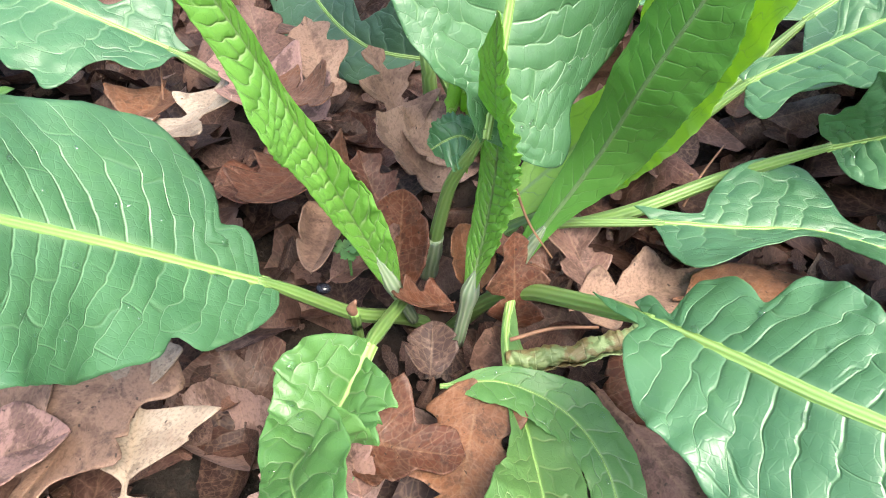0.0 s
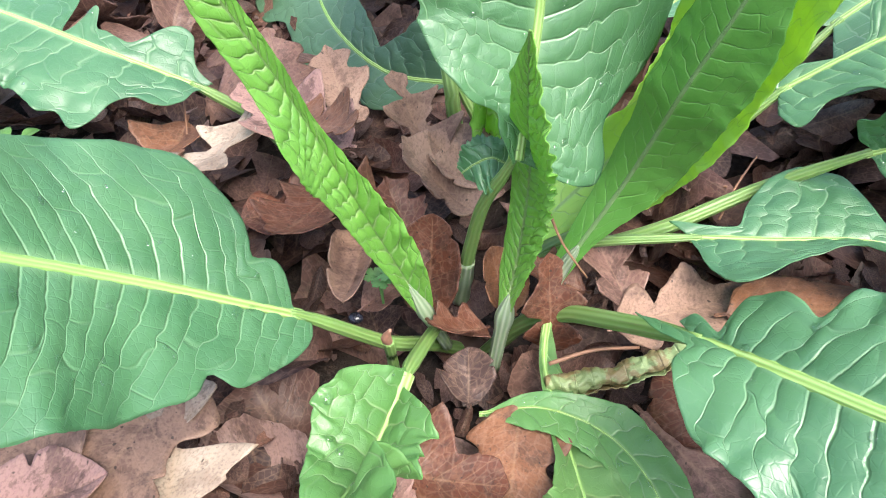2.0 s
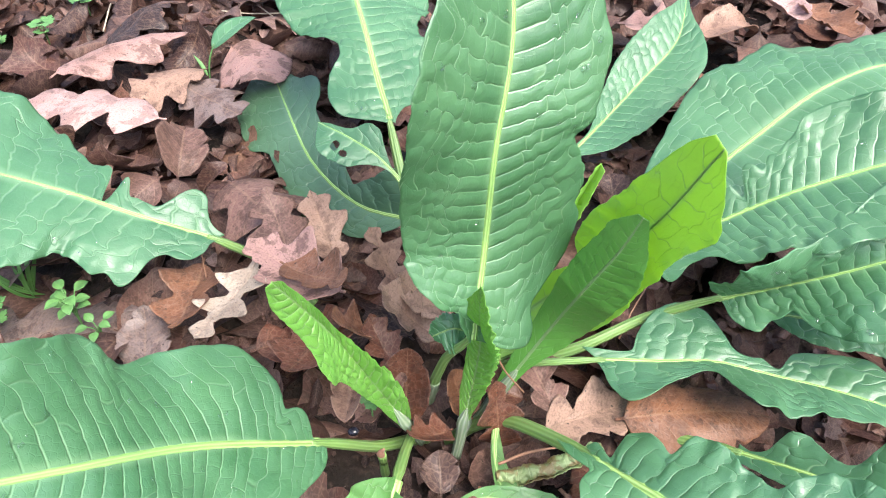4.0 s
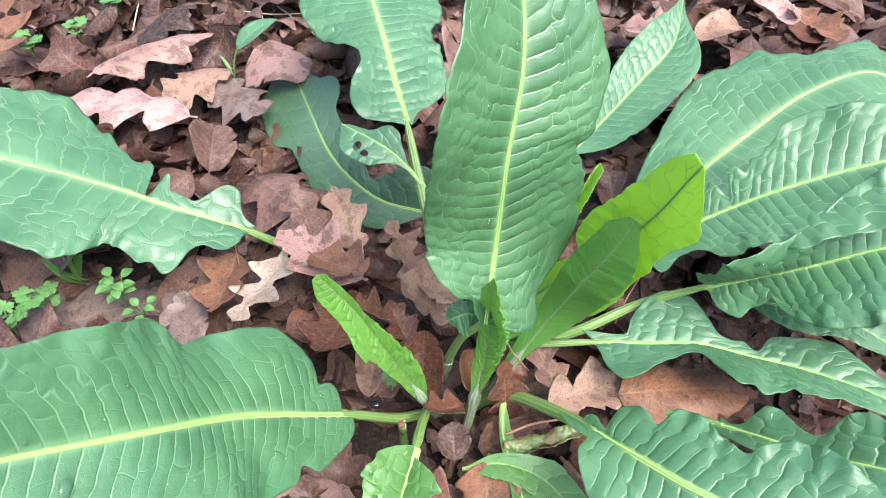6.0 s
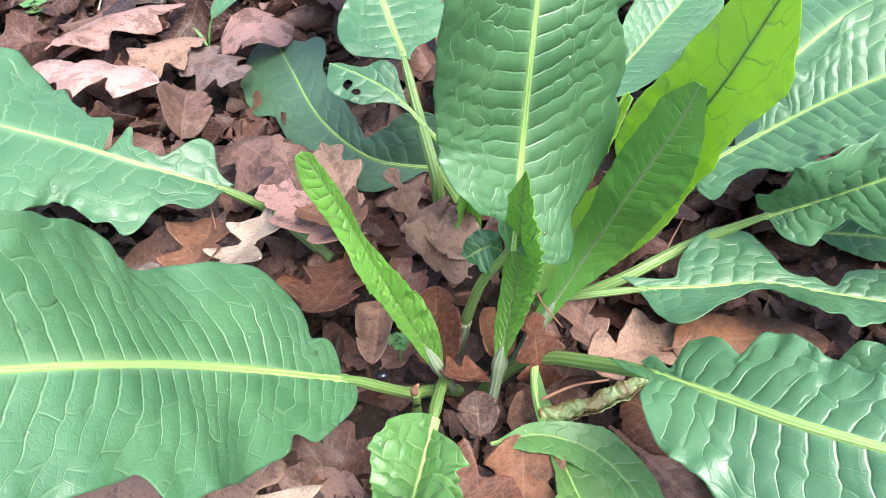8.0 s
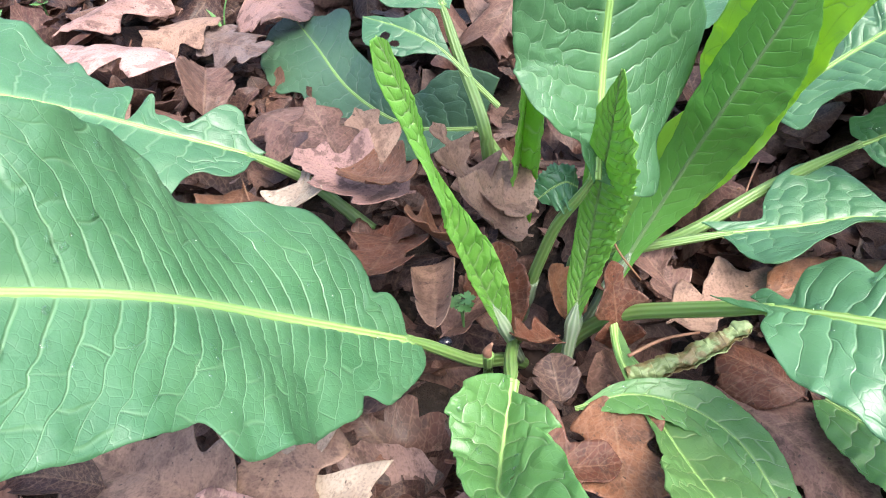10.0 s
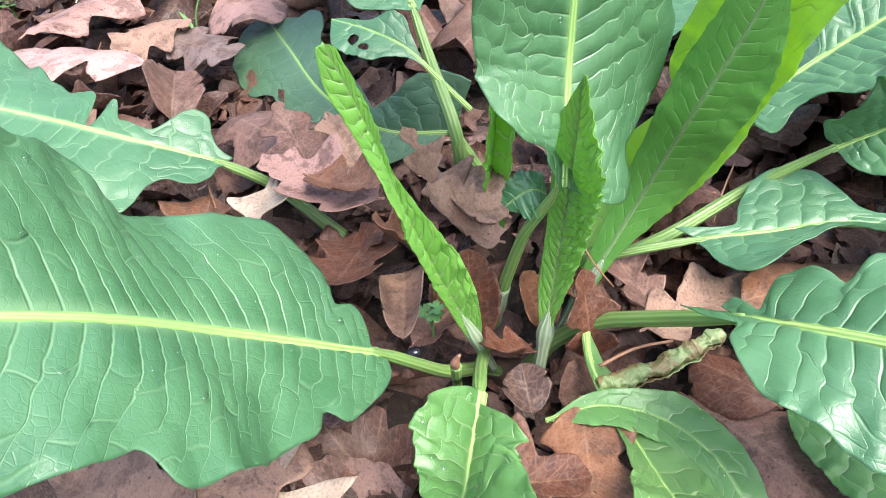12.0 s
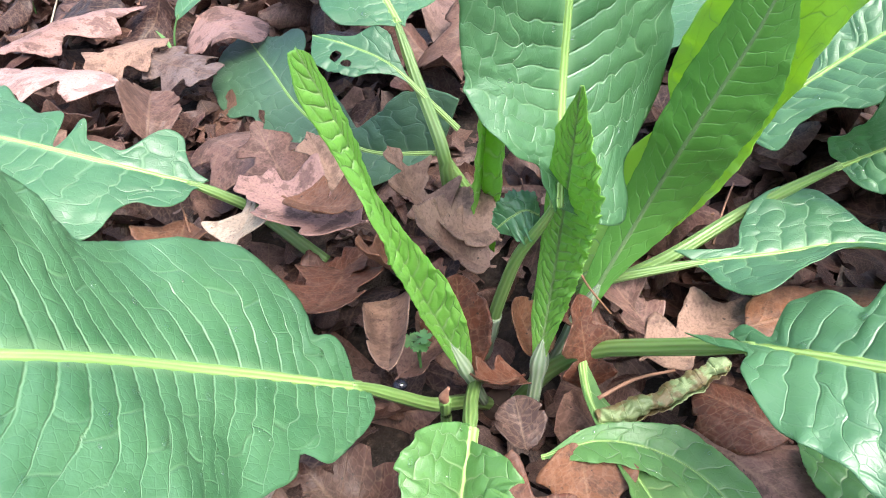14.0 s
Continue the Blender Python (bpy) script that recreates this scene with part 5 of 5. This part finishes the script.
key_leaf("round", (0.05, 0.045), (0.012, 0.372, 0.026), 60, 30, TAN, "cupped tan leaf with smooth skin", 429, 0.3, 0.5)


litter_bed()
top_leaves()


# ------------------------------------------------------------------ small plants and bits


def rod(name, points, radii, mat, label, category, parent=None, sides=7):
    line = glide(np.array(points, float), np.linspace(0, 1, 16))
    rad = np.interp(np.linspace(0, 1, 16), np.linspace(0, 1, len(radii)), radii)
    ob = new(name, tube_mesh(name, line, rad, mat, sides, 0.9))
    if parent:
        ob.parent = parent
        return ob
    return tagged(ob, label, category)


def blade_part(name, parent, base, tip, width, lobed, mat, seed, up=(0, 0, 1), bow=0.1):
    """A small leaf, plain oval or with rounded lobes, as a thin closed sheet."""
    b, t = np.array(base, float), np.array(tip, float)
    ns, nh = (10, 20) if lobed else (22, 5)
    s = np.linspace(0, 1, ns)
    d = unit((t - b)[None])[0]
    x = unit(np.cross(np.array(up, float), d)[None])[0]
    n = np.cross(d, x)
    length = np.linalg.norm(t - b)
    if lobed:
        w = width * np.sin(math.pi * s**0.7) ** 0.6 * (0.72 + 0.28 * np.cos(2 * math.pi * (s * 2.5 + 0.45)))
    else:
        w = width * np.sin(math.pi * s**0.8) ** 0.8
    w = np.maximum(w, 0.0002)
    u = np.linspace(-1, 1, 2 * nh + 1)
    pts = b + (s * length)[:, None, None] * d + (w[:, None] * u[None])[..., None] * x
    pts = pts + ((0.35 if lobed else 0.0) * w[:, None] * np.abs(u)[None])[..., None] * d
    pts = pts + (bow * length * 4 * (s * (1 - s)))[:, None, None] * n + (0.25 * w[:, None] * np.abs(u)[None])[..., None] * n
    uv = np.stack([np.broadcast_to(u[None] * width, (ns, 2 * nh + 1)) + seed, np.broadcast_to(s[:, None] * length, (ns, 2 * nh + 1))], -1)
    rw = np.stack([np.broadcast_to(np.abs(u)[None], (ns, 2 * nh + 1)), np.broadcast_to(s[:, None] * 6, (ns, 2 * nh + 1)) - np.abs(u)[None]], -1)
    if lobed:
        ang = u * 2.5
        reach = length * 0.75 * (0.62 + 0.38 * np.abs(np.cos(2.5 * ang)) ** 0.7) * (0.75 + 0.25 * np.abs(np.cos(7.5 * ang)))
        rad = s[:, None] * reach[None]
        pts = b + (rad * np.cos(ang)[None])[..., None] * d + (rad * np.sin(ang)[None])[..., None] * x + (0.12 * rad**2 / length)[..., None] * n
    me = grid_mesh(name, pts, pts - 0.0003 * n, {"rest": uv, "rows": rw, "rim": np.stack(np.broadcast_arrays(np.abs(u)[None] + 0 * s[:, None], s[:, None] + 0 * u[None]), -1)}, mat)
    return part(name, me, parent)


def seedling(at, leaves, radius, lobed, label, seed, height=0.02):
    rng = random.Random(seed)
    root = tagged(new("seedling"), label, "seedling")
    root.location = at
    for i in range(leaves):
        a = i * 2.4 + rng.uniform(-0.4, 0.4)
        r = radius * rng.uniform(0.5, 1.5) * (0.5 + 0.5 * i / leaves)
        h = height * rng.uniform(0.7, 1.2)
        foot = (r * 0.25 * math.cos(a), r * 0.25 * math.sin(a), h * 0.6)
        mid = (r * math.cos(a), r * math.sin(a), h)
        tip = ((r + radius * 1.3) * math.cos(a), (r + radius * 1.3) * math.sin(a), h + rng.uniform(-0.002, 0.004))
        rod("stem", [(0, 0, -0.004), foot, mid], [0.0006, 0.0005], SPROUT, "", "", root, 6)
        blade_part("leaf", root, mid, tip, radius * (0.75 if lobed else 0.5), lobed, SPROUT, seed + i)


for k, (spot, count) in enumerate((((-0.423, 0.726, 0.012), 6), ((-0.376, 0.750, 0.012), 5), ((-0.347, 0.805, 0.012), 6), ((-0.305, 0.368, 0.012), 6), ((-0.325, 0.350, 0.010), 5), ((-0.026, 0.286, 0.006), 3))):
    seedling(spot, count, 0.0095 if k < 5 else 0.006, True, "small seedling with lobed bright green leaves", 60 + k)
seedling((-0.243, 0.372, 0.010), 11, 0.0085, False, "little weed with oval bright green leaves", 71, 0.03)
seedling((-0.225, 0.360, 0.008), 5, 0.007, False, "tiny weed with round green leaves", 72, 0.015)

sprig = tagged(new("seedling"), "single upright seedling with one pointed oval leaf", "seedling")
rod("stem", [(-0.199, 0.685, -0.005), (-0.195, 0.690, 0.02), (-0.188, 0.697, 0.036)], [0.0011, 0.0008], SPROUT, "", "", sprig)
blade_part("leaf", sprig, (-0.190, 0.694, 0.032), (-0.148, 0.728, 0.046), 0.013, False, LEAF, 3)
blade_part("leaf", sprig, (-0.199, 0.686, 0.006), (-0.212, 0.700, 0.022), 0.002, False, SPROUT, 4)

tuft = tagged(new("grass_tuft"), "short tuft of green grass among dead leaves", "grass")
GR = random.Random(8)
for k in range(7):
    a, r = GR.uniform(0, 6.28), GR.uniform(0.015, 0.04)
    foot = (-0.292 + GR.uniform(-0.006, 0.006), 0.412 + GR.uniform(-0.006, 0.006), -0.004)
    blade_part("grass_blade", tuft, foot, (foot[0] + r * math.cos(a), foot[1] + r * math.sin(a) * 0.6, GR.uniform(0.02, 0.045)), 0.002, False, GRASS, k, (0, -1, 0.3), 0.12)

for ends, r in ((((-0.324, 0.859, 0.016), (-0.322, 0.81, 0.020), (-0.321, 0.763, 0.014)), 0.0011), (((-0.330, 0.850, 0.018), (-0.305, 0.80, 0.022), (-0.283, 0.758, 0.016)), 0.0014),
                (((-0.188, 0.826, 0.014), (-0.16, 0.80, 0.018), (-0.129, 0.768, 0.012)), 0.0010), (((-0.200, 0.80, 0.012), (-0.16, 0.785, 0.016), (-0.11, 0.79, 0.014)), 0.0009),
                (((-0.20, 0.86, 0.014), (-0.185, 0.82, 0.018), (-0.175, 0.78, 0.012)), 0.0008)):
    rod("straw", ends, [r, r * 0.8], STRAW, "thin pale dry grass straw lying on litter", "straw")
for ends, r in ((((0.056, 0.300, 0.058), (0.064, 0.294, 0.040), (0.077, 0.290, 0.020)), 0.0008), (((0.055, 0.240, 0.018), (0.075, 0.246, 0.020), (0.098, 0.252, 0.014)), 0.0011),
                (((0.150, 0.330, 0.020), (0.160, 0.345, 0.030), (0.175, 0.365, 0.034)), 0.0008), (((0.155, 0.345, 0.030), (0.150, 0.352, 0.022), (0.143, 0.360, 0.014)), 0.0007),
                (((-0.150, 0.395, 0.030), (-0.158, 0.425, 0.036), (-0.165, 0.455, 0.030)), 0.0006)):
    rod("twig", ends, [r, r * 0.7], TWIG, "thin reddish brown twig among the stalks", "twig")

stub = tagged(new("withered_stalk"), "short withered leaf stalk with pinkish torn top", "stalk")
rod("stalk", [(-0.018, 0.249, -0.006), (-0.018, 0.247, 0.014), (-0.018, 0.244, 0.030)], [0.0032, 0.0026, 0.0030], STALK, "", "", stub, 12)
rod("torn_top", [(-0.018, 0.2445, 0.028), (-0.0185, 0.243, 0.034), (-0.016, 0.242, 0.041)], [0.0024, 0.0026, 0.0008], PINKTOP, "", "", stub, 9)

bm = bmesh.new()
bmesh.ops.create_uvsphere(bm, u_segments=16, v_segments=10, radius=0.0032)
for v in bm.verts:
    v.co.x *= 1.25
    v.co.z *= 0.85
for f in bm.faces:
    f.smooth = True
me = bpy.data.meshes.new("seed")
bm.to_mesh(me)
bm.free()
me.materials.append(SEED)
seed_ob = tagged(new("seed", me), "shiny round black seed on a dead leaf", "seed")
seed_ob.location = (-0.038, 0.271, 0.012)


def water_drops():
    rng = random.Random(21)
    vs, fs = [], []
    large = ((105, 19, 0.0042), (98, 20, 0.0021), (86, 18, 0.0019), (62, 14, 0.0021), (57, 12, 0.0019))
    for key, count in (("wide_near", 80), ("tall", 60), ("reach_right", 40), ("right_mid", 34), ("low_right", 14), ("left_far", 12), ("short_front", 20), ("behind_up", 14), ("front_low", 14)):
        pts, nrm = SURFACES[key]
        beads = list(large) if key == "wide_near" else []
        for _ in range(count):
            beads.append((rng.randrange(12, pts.shape[0] - 12), rng.randrange(4, pts.shape[1] - 4), rng.choice((0.0008, 0.0011, 0.0014, 0.0019)) * rng.uniform(0.8, 1.2)))
        for i, j, r in beads:
            n = Vector(nrm[i, j])
            q = n.to_track_quat("Z", "Y")
            c = Vector(pts[i, j]) - n * r * 0.12
            start = len(vs)
            sx = rng.uniform(0.85, 1.3)
            for a in range(6):
                th = a / 5 * math.pi / 2
                for b in range(12):
                    ph = b / 12 * 2 * math.pi
                    vs.append(c + q @ Vector((r * sx * math.cos(th) * math.cos(ph), r * math.cos(th) * math.sin(ph), 0.5 * r * math.sin(th) + 0.0001)))
            for a in range(5):
                for b in range(12):
                    c2 = (b + 1) % 12
                    fs.append((start + a * 12 + b, start + a * 12 + c2, start + (a + 1) * 12 + c2, start + (a + 1) * 12 + b))
            fs.append(tuple(start + b for b in range(11, -1, -1)))
    me = bpy.data.meshes.new("water_drops")
    me.from_pydata([tuple(v) for v in vs], [], fs)
    me.polygons.foreach_set("use_smooth", np.ones(len(fs), bool))
    me.materials.append(WATER)
    tagged(new("water_drops", me), "small clear water drops beaded on the green leaves", "water drops", kind="stuff")


water_drops()
